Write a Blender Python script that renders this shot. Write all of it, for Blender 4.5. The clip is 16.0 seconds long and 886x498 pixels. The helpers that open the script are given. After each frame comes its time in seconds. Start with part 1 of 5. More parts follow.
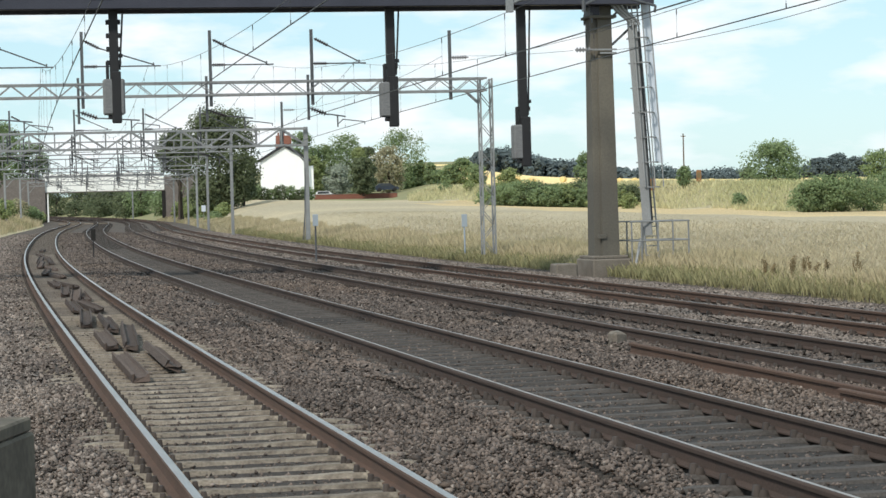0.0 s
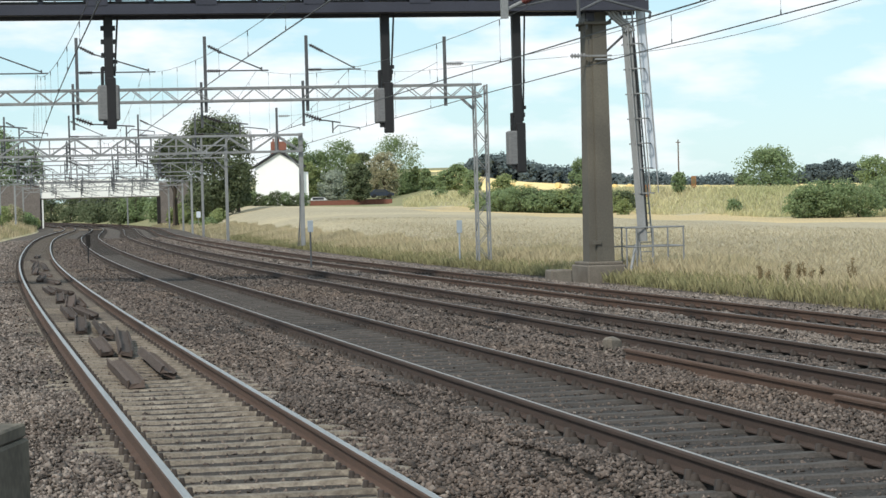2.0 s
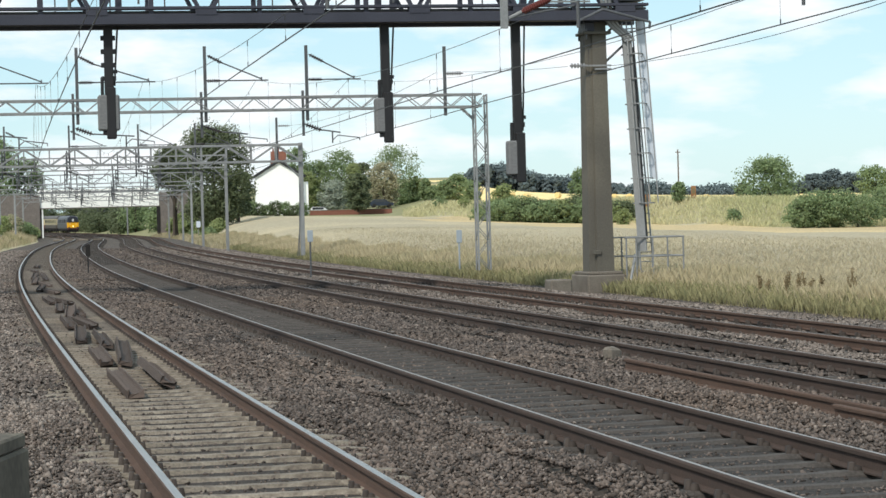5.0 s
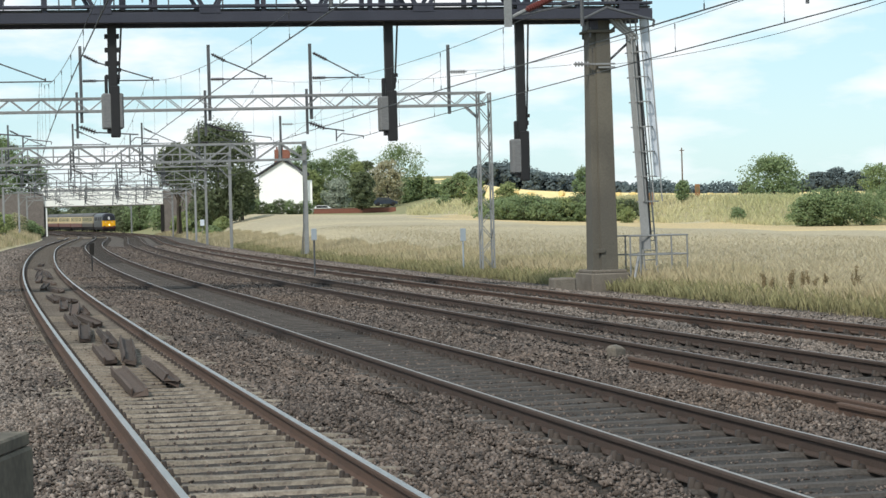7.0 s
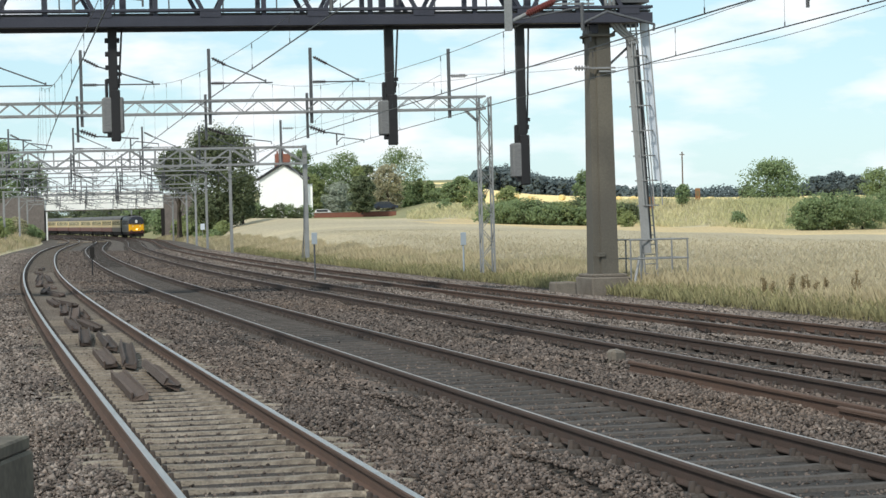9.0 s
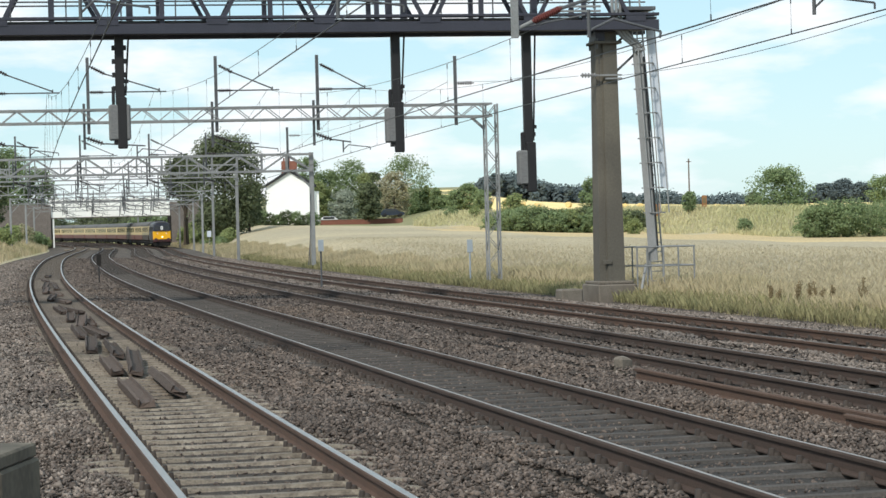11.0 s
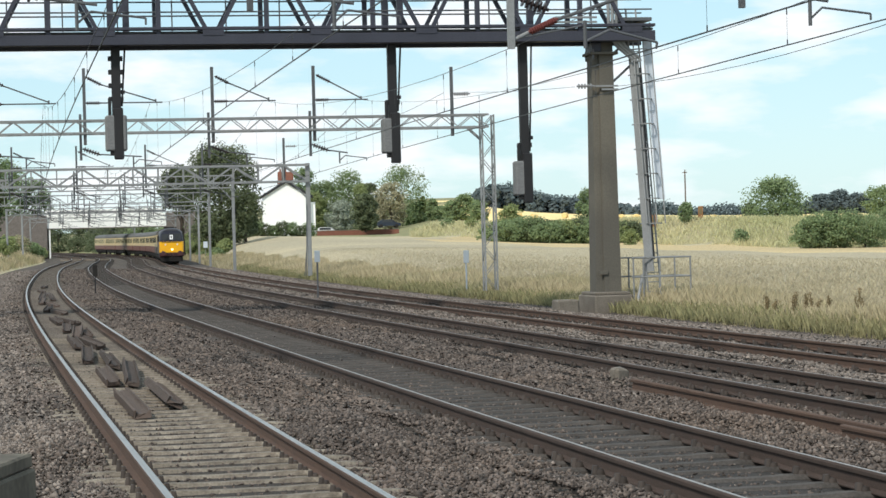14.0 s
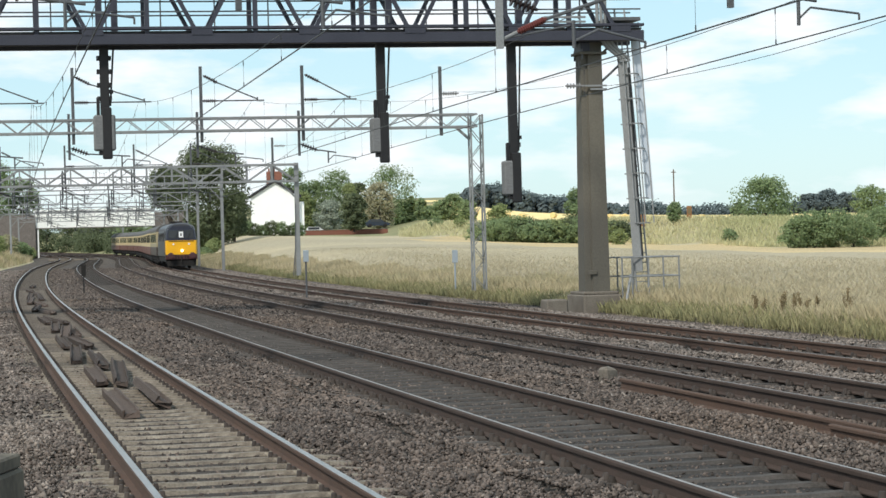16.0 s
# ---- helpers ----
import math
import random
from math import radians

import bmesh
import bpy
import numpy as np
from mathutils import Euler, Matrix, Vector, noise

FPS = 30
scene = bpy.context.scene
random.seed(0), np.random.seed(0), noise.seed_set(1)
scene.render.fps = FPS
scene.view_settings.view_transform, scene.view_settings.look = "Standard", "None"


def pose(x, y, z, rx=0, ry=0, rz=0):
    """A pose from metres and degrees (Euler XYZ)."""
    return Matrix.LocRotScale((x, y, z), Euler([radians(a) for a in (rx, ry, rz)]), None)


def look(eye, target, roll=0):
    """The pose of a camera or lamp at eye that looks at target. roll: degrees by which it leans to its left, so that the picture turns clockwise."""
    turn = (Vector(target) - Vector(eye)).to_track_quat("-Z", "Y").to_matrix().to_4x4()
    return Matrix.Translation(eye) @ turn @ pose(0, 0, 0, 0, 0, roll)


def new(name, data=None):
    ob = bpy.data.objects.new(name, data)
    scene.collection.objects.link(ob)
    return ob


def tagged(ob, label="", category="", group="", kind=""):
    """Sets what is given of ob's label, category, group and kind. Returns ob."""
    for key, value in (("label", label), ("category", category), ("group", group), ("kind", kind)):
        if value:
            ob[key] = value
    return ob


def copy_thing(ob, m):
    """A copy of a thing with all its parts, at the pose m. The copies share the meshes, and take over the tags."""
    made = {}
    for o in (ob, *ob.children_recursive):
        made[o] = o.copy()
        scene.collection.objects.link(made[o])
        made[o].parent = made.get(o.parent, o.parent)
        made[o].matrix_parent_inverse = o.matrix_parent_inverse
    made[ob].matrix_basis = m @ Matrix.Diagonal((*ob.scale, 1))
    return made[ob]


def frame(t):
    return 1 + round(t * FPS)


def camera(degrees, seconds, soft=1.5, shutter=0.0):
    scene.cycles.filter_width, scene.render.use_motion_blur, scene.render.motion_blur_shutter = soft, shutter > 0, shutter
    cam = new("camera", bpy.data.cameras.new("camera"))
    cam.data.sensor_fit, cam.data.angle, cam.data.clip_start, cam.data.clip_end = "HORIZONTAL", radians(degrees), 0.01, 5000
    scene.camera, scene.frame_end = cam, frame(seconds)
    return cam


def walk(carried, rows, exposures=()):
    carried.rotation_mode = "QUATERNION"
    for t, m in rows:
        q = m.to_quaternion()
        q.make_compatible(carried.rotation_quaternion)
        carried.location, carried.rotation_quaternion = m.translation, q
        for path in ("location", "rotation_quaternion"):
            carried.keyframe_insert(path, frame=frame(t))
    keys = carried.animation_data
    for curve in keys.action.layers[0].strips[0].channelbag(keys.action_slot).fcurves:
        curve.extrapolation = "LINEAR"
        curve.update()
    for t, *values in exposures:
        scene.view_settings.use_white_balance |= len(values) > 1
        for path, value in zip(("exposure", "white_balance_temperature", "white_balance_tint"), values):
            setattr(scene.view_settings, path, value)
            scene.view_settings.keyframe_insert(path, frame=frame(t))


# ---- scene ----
# camera: stands still on the platform end and is turned a little by hand
EYE = Vector((0.0176, 0.0, 1.772))
LENS = 4043.0          # focal length for a picture 1568 wide
PITCH, ROLL = -0.00274, -1.5
cam = camera(21.95, 16.0, soft=1.5)
TURNS = [(0, 0.0, -62.2), (0.5, -3.1, -61.6), (1, -7.8, -57.3), (1.5, -12.0, -52.0), (2, -9.2, -51.7), (2.5, -9.2, -51.3),
         (3, -12.4, -49.8), (3.5, -17.1, -42.7), (4, -16.8, -32.9), (6.5, 0.0, -37.1), (7, -3.1, -37.1), (7.5, -6.5, -31.8),
         (8, -4.6, -28.3), (8.5, -3.9, -29.5), (9, -2.7, -30.0), (11.5, 11.1, -12.2), (12, 12.5, -7.4), (12.5, 6.9, -1.7),
         (13, 1.5, 1.7), (13.5, 1.5, 2.8), (14, 1.5, 1.9), (14.5, 0.0, 0.0), (15, -6.2, -0.9), (15.5, -14.2, -0.1), (16, -18.4, 0.8)]


def aim(dx, dy):
    yaw, tilt = dx / LENS, PITCH + dy / LENS
    return look(EYE, EYE + Vector((-math.sin(yaw) * math.cos(tilt), math.cos(yaw) * math.cos(tilt), math.sin(tilt))), ROLL)


walk(cam, [(t, aim(dx, dy)) for t, dx, dy in TURNS])

# ---- light ----
SUN_AZ, SUN_EL = radians(-150), radians(44)      # clockwise from +y; the sun stands behind and to the left
world = bpy.data.worlds.new("sky")
scene.world = world
world.use_nodes = True
wn, wl = world.node_tree.nodes, world.node_tree.links
wn.clear()
w_out, w_bg, w_sky = wn.new("ShaderNodeOutputWorld"), wn.new("ShaderNodeBackground"), wn.new("ShaderNodeTexSky")
w_sky.sky_type, w_sky.sun_disc = "NISHITA", False
w_sky.sun_elevation, w_sky.sun_rotation = SUN_EL, SUN_AZ
w_sky.air_density, w_sky.dust_density, w_sky.ozone_density = 1.0, 0.4, 1.5
w_co, w_map, w_noise, w_ramp, w_mix = (wn.new("ShaderNodeTexCoord"), wn.new("ShaderNodeMapping"), wn.new("ShaderNodeTexNoise"),
                                       wn.new("ShaderNodeValToRGB"), wn.new("ShaderNodeMix"))
w_map.inputs["Scale"].default_value = (7.0, 7.0, 24.0)
w_map.inputs["Location"].default_value = (0.3, 0.1, 0.25)
w_noise.inputs["Scale"].default_value, w_noise.inputs["Detail"].default_value = 1.6, 7
w_noise.inputs["Roughness"].default_value = 0.52
w_ramp.color_ramp.elements[0].position, w_ramp.color_ramp.elements[1].position = 0.44, 0.60
w_mix.data_type = "RGBA"
w_mix.inputs["B"].default_value = (8.0, 8.3, 8.5, 1)
wl.new(w_co.outputs["Generated"], w_map.inputs["Vector"])
wl.new(w_map.outputs["Vector"], w_noise.inputs["Vector"])
wl.new(w_noise.outputs["Fac"], w_ramp.inputs["Fac"])
wl.new(w_ramp.outputs["Color"], w_mix.inputs["Factor"])
w_veil = wn.new("ShaderNodeMix")                 # thin high haze over the blue
w_veil.data_type = "RGBA"
w_veil.inputs["Factor"].default_value = 0.6
w_veil.inputs["B"].default_value = (4.4, 6.9, 8.05, 1)
wl.new(w_sky.outputs["Color"], w_veil.inputs["A"])
wl.new(w_veil.outputs["Result"], w_mix.inputs["A"])
wl.new(w_mix.outputs["Result"], w_bg.inputs["Color"])
wl.new(w_bg.outputs["Background"], w_out.inputs["Surface"])
w_bg.inputs["Strength"].default_value = 0.12
sun_data = bpy.data.lights.new("sun", "SUN")
sun_data.energy, sun_data.angle, sun_data.color = 3.1, radians(5.0), (1.0, 0.94, 0.84)
sun = new("sun", sun_data)
sun.matrix_world = look((0, 0, 0), (-math.sin(SUN_AZ) * math.cos(SUN_EL), -math.cos(SUN_AZ) * math.cos(SUN_EL), -math.sin(SUN_EL)))
scene.view_settings.exposure = 0.1


# ---- materials ----
def material(name, base, rough=0.7, metal=0.0, other=None, scale=6.0, amount=0.6, fine=0.0, bump=0.0, bump_scale=40.0,
             stretch=(1, 1, 1), per_object=0.0, per_island=0.0, third=None, third_scale=0.7, through_leaf=0.0):
    """A procedural surface: two colours mixed by a coarse noise, a fine grain, relief, and piece to piece variation."""
    m = bpy.data.materials.new(name)
    m.use_nodes = True
    n, l = m.node_tree.nodes, m.node_tree.links
    b = n["Principled BSDF"]
    b.inputs["Roughness"].default_value, b.inputs["Metallic"].default_value = rough, metal
    b.inputs["Specular IOR Level"].default_value = 0.35
    co, mp = n.new("ShaderNodeTexCoord"), n.new("ShaderNodeMapping")
    mp.inputs["Scale"].default_value = stretch
    l.new(co.outputs["Object"], mp.inputs["Vector"])

    def noise_node(sc, detail=5):
        t = n.new("ShaderNodeTexNoise")
        t.inputs["Scale"].default_value, t.inputs["Detail"].default_value = sc, detail
        l.new(mp.outputs["Vector"], t.inputs["Vector"])
        return t

    def mix(a, c, fac, kind="MIX"):
        x = n.new("ShaderNodeMix")
        x.data_type, x.blend_type = "RGBA", kind
        for sock, v in (("A", a), ("B", c)):
            if isinstance(v, tuple):
                x.inputs[sock].default_value = (*v, 1)
            else:
                l.new(v, x.inputs[sock])
        if isinstance(fac, float):
            x.inputs["Factor"].default_value = fac
        else:
            l.new(fac, x.inputs["Factor"])
        return x.outputs["Result"]

    def sharpen(sock, lo, hi):
        r = n.new("ShaderNodeMapRange")
        r.inputs["From Min"].default_value, r.inputs["From Max"].default_value = lo, hi
        l.new(sock, r.inputs["Value"])
        return r.outputs["Result"]

    if other is None:
        other = tuple(c * 0.72 for c in base)
    col = mix(base, other, sharpen(noise_node(scale).outputs["Fac"], 0.5 - 0.25 / max(amount, .1), 0.5 + 0.25 / max(amount, .1)))
    if third:
        col = mix(col, third, sharpen(noise_node(third_scale, 3).outputs["Fac"], 0.45, 0.65))
    if fine:
        g = n.new("ShaderNodeMapRange")
        g.inputs["From Min"].default_value, g.inputs["From Max"].default_value = 0.3, 0.7
        g.inputs["To Min"].default_value, g.inputs["To Max"].default_value = 1 - fine, 1 + fine
        l.new(noise_node(bump_scale, 3).outputs["Fac"], g.inputs["Value"])
        v = n.new("ShaderNodeVectorMath")
        v.operation = "SCALE"
        l.new(col, v.inputs[0])
        l.new(g.outputs["Result"], v.inputs["Scale"])
        col = v.outputs["Vector"]
    for spread, kind, sock in ((per_object, "ShaderNodeObjectInfo", "Random"), (per_island, "ShaderNodeNewGeometry", "Random Per Island")):
        if spread:
            src, g, v = n.new(kind), n.new("ShaderNodeMapRange"), n.new("ShaderNodeVectorMath")
            g.inputs["To Min"].default_value, g.inputs["To Max"].default_value = 1 - spread, 1 + spread
            v.operation = "SCALE"
            l.new(src.outputs[sock], g.inputs["Value"])
            l.new(col, v.inputs[0])
            l.new(g.outputs["Result"], v.inputs["Scale"])
            col = v.outputs["Vector"]
    l.new(col, b.inputs["Base Color"])
    if through_leaf:
        tr, ms = n.new("ShaderNodeBsdfTranslucent"), n.new("ShaderNodeMixShader")
        l.new(col, tr.inputs["Color"])
        ms.inputs["Fac"].default_value = through_leaf
        l.new(b.outputs["BSDF"], ms.inputs[1])
        l.new(tr.outputs["BSDF"], ms.inputs[2])
        l.new(ms.outputs["Shader"], n["Material Output"].inputs["Surface"])
    if bump:
        bp = n.new("ShaderNodeBump")
        bp.inputs["Strength"].default_value, bp.inputs["Distance"].default_value = bump, 0.02
        l.new(noise_node(bump_scale, 4).outputs["Fac"], bp.inputs["Height"])
        l.new(bp.outputs["Normal"], b.inputs["Normal"])
    return m


def glow(name, colour, strength):
    m = bpy.data.materials.new(name)
    m.use_nodes = True
    b = m.node_tree.nodes["Principled BSDF"]
    b.inputs["Base Color"].default_value = (*colour, 1)
    b.inputs["Emission Color"].default_value = (*colour, 1)
    b.inputs["Emission Strength"].default_value = strength
    return m


M = dict(
    ballast_bed=material("ballast_bed", (0.08, 0.065, 0.054), 0.95, other=(0.042, 0.035, 0.03), scale=9, fine=0.5, bump=1.0, bump_scale=22,
                         third=(0.11, 0.088, 0.07), third_scale=0.5),
    stone=material("ballast_stone", (0.126, 0.101, 0.087), 0.9, other=(0.078, 0.063, 0.055), scale=0.3, amount=0.8, per_island=0.65, fine=0.15, bump_scale=60,
                   third=(0.12, 0.092, 0.075), third_scale=0.12),
    pale_stone=material("pale_ballast_stone", (0.215, 0.178, 0.152), 0.9, other=(0.14, 0.118, 0.103), scale=0.3, amount=0.8, per_island=0.6, fine=0.15, bump_scale=60),
    rail_side=material("rusty_rail", (0.098, 0.058, 0.041), 0.9, other=(0.06, 0.039, 0.03), scale=3, fine=0.2, bump=0.2, bump_scale=60),
    dark_rail_side=material("dark_grimy_rail", (0.066, 0.043, 0.034), 0.9, other=(0.04, 0.029, 0.024), scale=3, fine=0.2, bump=0.2, bump_scale=60),
    brown_fill=material("brown_dirt_between_sleepers", (0.05, 0.04, 0.033), 0.95, other=(0.026, 0.022, 0.019), scale=16, fine=0.45, bump=1.0, bump_scale=26),
    grey_fill=material("grimy_ballast_between_sleepers", (0.044, 0.038, 0.034), 0.95, other=(0.022, 0.02, 0.018), scale=16, fine=0.45, bump=1.0, bump_scale=26),
    rail_head=material("polished_rail_head", (0.56, 0.525, 0.49), 0.38, 1.0, other=(0.40, 0.37, 0.345), scale=2),
    mid_head=material("worn_rail_head", (0.42, 0.375, 0.34), 0.42, 0.8, other=(0.28, 0.25, 0.225), scale=2),
    dull_head=material("dull_rail_head", (0.22, 0.18, 0.155), 0.42, 0.6, other=(0.15, 0.12, 0.105), scale=2),
    # crop at the far edge, with the sunlight on it put into the colour
    sunlit_strip=material("sunlit_field_strip", (0.52, 0.40, 0.215), 0.95, other=(0.38, 0.30, 0.165), scale=0.06, fine=0.25, bump=0.5, bump_scale=3.0, third=(0.54, 0.42, 0.225), third_scale=0.03),
    old_rail=material("heavily_rusted_rail", (0.10, 0.06, 0.042), 0.9, other=(0.068, 0.043, 0.033), scale=2, fine=0.25, bump=0.3, bump_scale=50),
    clip=material("rail_clip", (0.032, 0.026, 0.023), 0.8, other=(0.055, 0.043, 0.036), scale=9, per_island=0.3),
    concrete_sleeper=material("concrete_sleeper", (0.27, 0.236, 0.19), 0.9, other=(0.10, 0.08, 0.063), scale=7, amount=0.9, fine=0.25, bump=0.35, bump_scale=45, per_object=0.2),
    dirty_sleeper=material("dirty_sleeper", (0.085, 0.075, 0.068), 0.9, other=(0.045, 0.04, 0.036), scale=5, fine=0.25, bump=0.35, bump_scale=45, per_object=0.15),
    brown_sleeper=material("brown_stained_sleeper", (0.145, 0.124, 0.104), 0.9, other=(0.085, 0.073, 0.062), scale=5, fine=0.25, bump=0.35, bump_scale=45, per_object=0.15),
    timber=material("weathered_timber", (0.10, 0.074, 0.061), 0.9, other=(0.058, 0.043, 0.036), scale=4, stretch=(8, 1, 8), fine=0.3, bump=0.4, bump_scale=30, per_object=0.25),
    galv=material("galvanised_steel", (0.29, 0.30, 0.305), 0.55, 0.3, other=(0.21, 0.215, 0.215), scale=2.5, fine=0.12, bump_scale=30, per_object=0.1),
    galv_dark=material("weathered_grey_steel", (0.115, 0.12, 0.13), 0.6, 0.25, other=(0.075, 0.08, 0.085), scale=2, fine=0.15, bump_scale=25, per_object=0.08),
    navy_steel=material("dark_gantry_steel", (0.05, 0.052, 0.07), 0.5, 0.1, other=(0.032, 0.034, 0.048), scale=1.5, fine=0.15, bump_scale=25),
    column=material("olive_grey_column", (0.105, 0.097, 0.08), 0.7, 0.0, other=(0.085, 0.078, 0.066), scale=0.9, fine=0.1, bump=0.1, bump_scale=20, third=(0.13, 0.118, 0.095), third_scale=0.4),
    black=material("black_signal_case", (0.012, 0.012, 0.014), 0.6, other=(0.02, 0.02, 0.022), scale=3, fine=0.15),
    cabinet=material("grey_cabinet", (0.19, 0.195, 0.20), 0.8, other=(0.12, 0.122, 0.125), scale=5, stretch=(1, 1, 4), fine=0.2, bump_scale=20),
    insulator=material("brown_insulator", (0.05, 0.035, 0.035), 0.3, other=(0.03, 0.022, 0.022), scale=6),
    red_insulator=material("red_insulator", (0.15, 0.035, 0.028), 0.5, other=(0.10, 0.028, 0.025), scale=6),
    grey_insulator=material("grey_insulator", (0.26, 0.26, 0.27), 0.35, other=(0.2, 0.2, 0.2), scale=6),
    wire=material("copper_wire", (0.06, 0.062, 0.065), 0.5, 0.6, scale=4),
    concrete=material("stained_concrete", (0.20, 0.178, 0.15), 0.92, other=(0.10, 0.085, 0.07), scale=2.5, fine=0.2, bump=0.3, bump_scale=30),
    white_paint=material("white_render", (0.93, 0.93, 0.93), 0.8, other=(0.88, 0.88, 0.87), scale=0.6, fine=0.04, bump=0.1, bump_scale=12),
    bridge_white=material("white_bridge_paint", (0.90, 0.90, 0.87), 0.7, other=(0.80, 0.80, 0.76), scale=0.7, fine=0.05, bump_scale=6),
    brick=material("red_brick", (0.25, 0.10, 0.07), 0.9, other=(0.16, 0.075, 0.055), scale=2, fine=0.3, bump_scale=14, per_object=0.15),
    old_brick=material("sooty_brick", (0.19, 0.166, 0.15), 0.9, other=(0.115, 0.10, 0.093), scale=1.5, fine=0.25, bump_scale=9),
    slate=material("slate_roof", (0.075, 0.075, 0.085), 0.7, other=(0.05, 0.05, 0.058), scale=3, fine=0.2),
    dark_paint=material("dark_barge_board", (0.03, 0.03, 0.034), 0.6, scale=4),
    glass=material("window_glass", (0.03, 0.035, 0.04), 0.08, other=(0.05, 0.055, 0.06), scale=1),
    field=material("ripe_crop_field", (0.40, 0.345, 0.235), 0.95, other=(0.30, 0.26, 0.175), scale=0.06, fine=0.25, bump=0.6, bump_scale=3.0, third=(0.44, 0.37, 0.24), third_scale=0.02),
    ear=material("crop_ears", (0.45, 0.395, 0.275), 0.9, other=(0.35, 0.312, 0.215), scale=0.08, per_island=0.25, through_leaf=0.3),
    grass=material("dry_grass", (0.52, 0.445, 0.30), 0.9, other=(0.41, 0.35, 0.22), scale=0.18, amount=0.8, per_island=0.22, through_leaf=0.3, third=(0.34, 0.31, 0.18), third_scale=0.07),
    # yellow-green grass made brighter than the verge: sunlight is in the colour
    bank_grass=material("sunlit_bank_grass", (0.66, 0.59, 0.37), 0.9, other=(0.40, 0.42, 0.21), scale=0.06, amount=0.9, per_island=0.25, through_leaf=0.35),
    green_grass=material("green_grass", (0.20, 0.21, 0.10), 0.9, other=(0.33, 0.29, 0.16), scale=0.3, per_island=0.35, through_leaf=0.3),
    dock=material("dock_seed_heads", (0.21, 0.15, 0.085), 0.9, other=(0.15, 0.125, 0.06), scale=1, per_island=0.3),
    bark=material("bark", (0.10, 0.08, 0.06), 0.95, other=(0.06, 0.05, 0.04), scale=3, bump=0.5, bump_scale=12, stretch=(1, 1, 0.3)),
    leaf=material("green_leaves", (0.245, 0.315, 0.155), 0.65, other=(0.165, 0.225, 0.105), scale=0.22, per_island=0.3, through_leaf=0.45),
    leaf_dark=material("dark_leaves", (0.14, 0.168, 0.088), 0.65, other=(0.095, 0.12, 0.062), scale=0.2, per_island=0.3, through_leaf=0.4),
    leaf_light=material("yellow_green_leaves", (0.30, 0.345, 0.15), 0.7, other=(0.22, 0.265, 0.11), scale=0.3, per_island=0.3, through_leaf=0.45),
    leaf_grey=material("silvery_leaves", (0.36, 0.40, 0.33), 0.75, other=(0.26, 0.30, 0.23), scale=0.4, per_island=0.3, through_leaf=0.4),
    leaf_brown=material("browning_leaves", (0.40, 0.37, 0.25), 0.8, other=(0.30, 0.29, 0.18), scale=0.4, per_island=0.3, through_leaf=0.4),
    # distant haze is put into this bluish leaf colour
    hazed_leaf=material("distant_wood_haze_tint", (0.085, 0.112, 0.118), 0.9, other=(0.07, 0.092, 0.097), scale=0.08, per_island=0.25),
    stubble=material("golden_stubble", (0.88, 0.69, 0.32), 0.95, other=(0.80, 0.60, 0.27), scale=0.03, fine=0.1, bump_scale=0.6),
    straw=material("straw_bale", (0.75, 0.58, 0.28), 0.95, other=(0.6, 0.45, 0.2), scale=2, fine=0.2, bump_scale=8),
    yellow=material("warning_yellow", (0.82, 0.42, 0.012), 0.4, other=(0.74, 0.37, 0.012), scale=1.5),
    loco_grey=material("dark_grey_bodyside", (0.055, 0.055, 0.062), 0.4, other=(0.042, 0.042, 0.048), scale=1.5),
    loco_blue=material("dark_blue_cab", (0.03, 0.033, 0.05), 0.4, other=(0.024, 0.027, 0.042), scale=1.5),
    cream=material("cream_coach_paint", (0.68, 0.55, 0.30), 0.4, other=(0.6, 0.48, 0.26), scale=1.2),
    maroon=material("chocolate_coach_paint", (0.17, 0.055, 0.045), 0.4, other=(0.13, 0.045, 0.037), scale=1.2),
    # first coach: darker lower and duller upper colour than the others
    umber=material("grey_brown_coach_lower", (0.075, 0.06, 0.052), 0.45, other=(0.055, 0.045, 0.04), scale=1.2),
    dull_cream=material("dull_cream_coach_upper", (0.42, 0.36, 0.22), 0.45, other=(0.34, 0.29, 0.18), scale=1.2),
    roof_grey=material("coach_roof", (0.12, 0.115, 0.11), 0.7, other=(0.08, 0.077, 0.075), scale=0.8),
    under=material("underframe", (0.02, 0.018, 0.017), 0.9, scale=3),
    red_paint=material("dark_red_buffer_beam", (0.075, 0.03, 0.032), 0.5, scale=3),
    white=material("white_panel", (0.8, 0.8, 0.8), 0.5, other=(0.72, 0.72, 0.72), scale=4),
    orange=material("orange_sign", (0.30, 0.145, 0.06), 0.6, scale=3),
    car_paint=material("dark_car_paint", (0.03, 0.04, 0.06), 0.25, scale=2),
    white_car=material("white_car_paint", (0.75, 0.76, 0.78), 0.3, scale=2),
    lamp=glow("lit_headlamp", (1.0, 0.78, 0.42), 3.0),
)

# ---- the line's alignment: heading (left of +y) at stations along it, as a smooth curve ----
KNOT_S = [0, 60, 120, 180, 240, 300, 360, 450, 600, 900]
KNOT_H = [0.2068, 0.1931, 0.1722, 0.1602, 0.1392, 0.1423, 0.1846, 0.2525, 0.3507, 0.40]


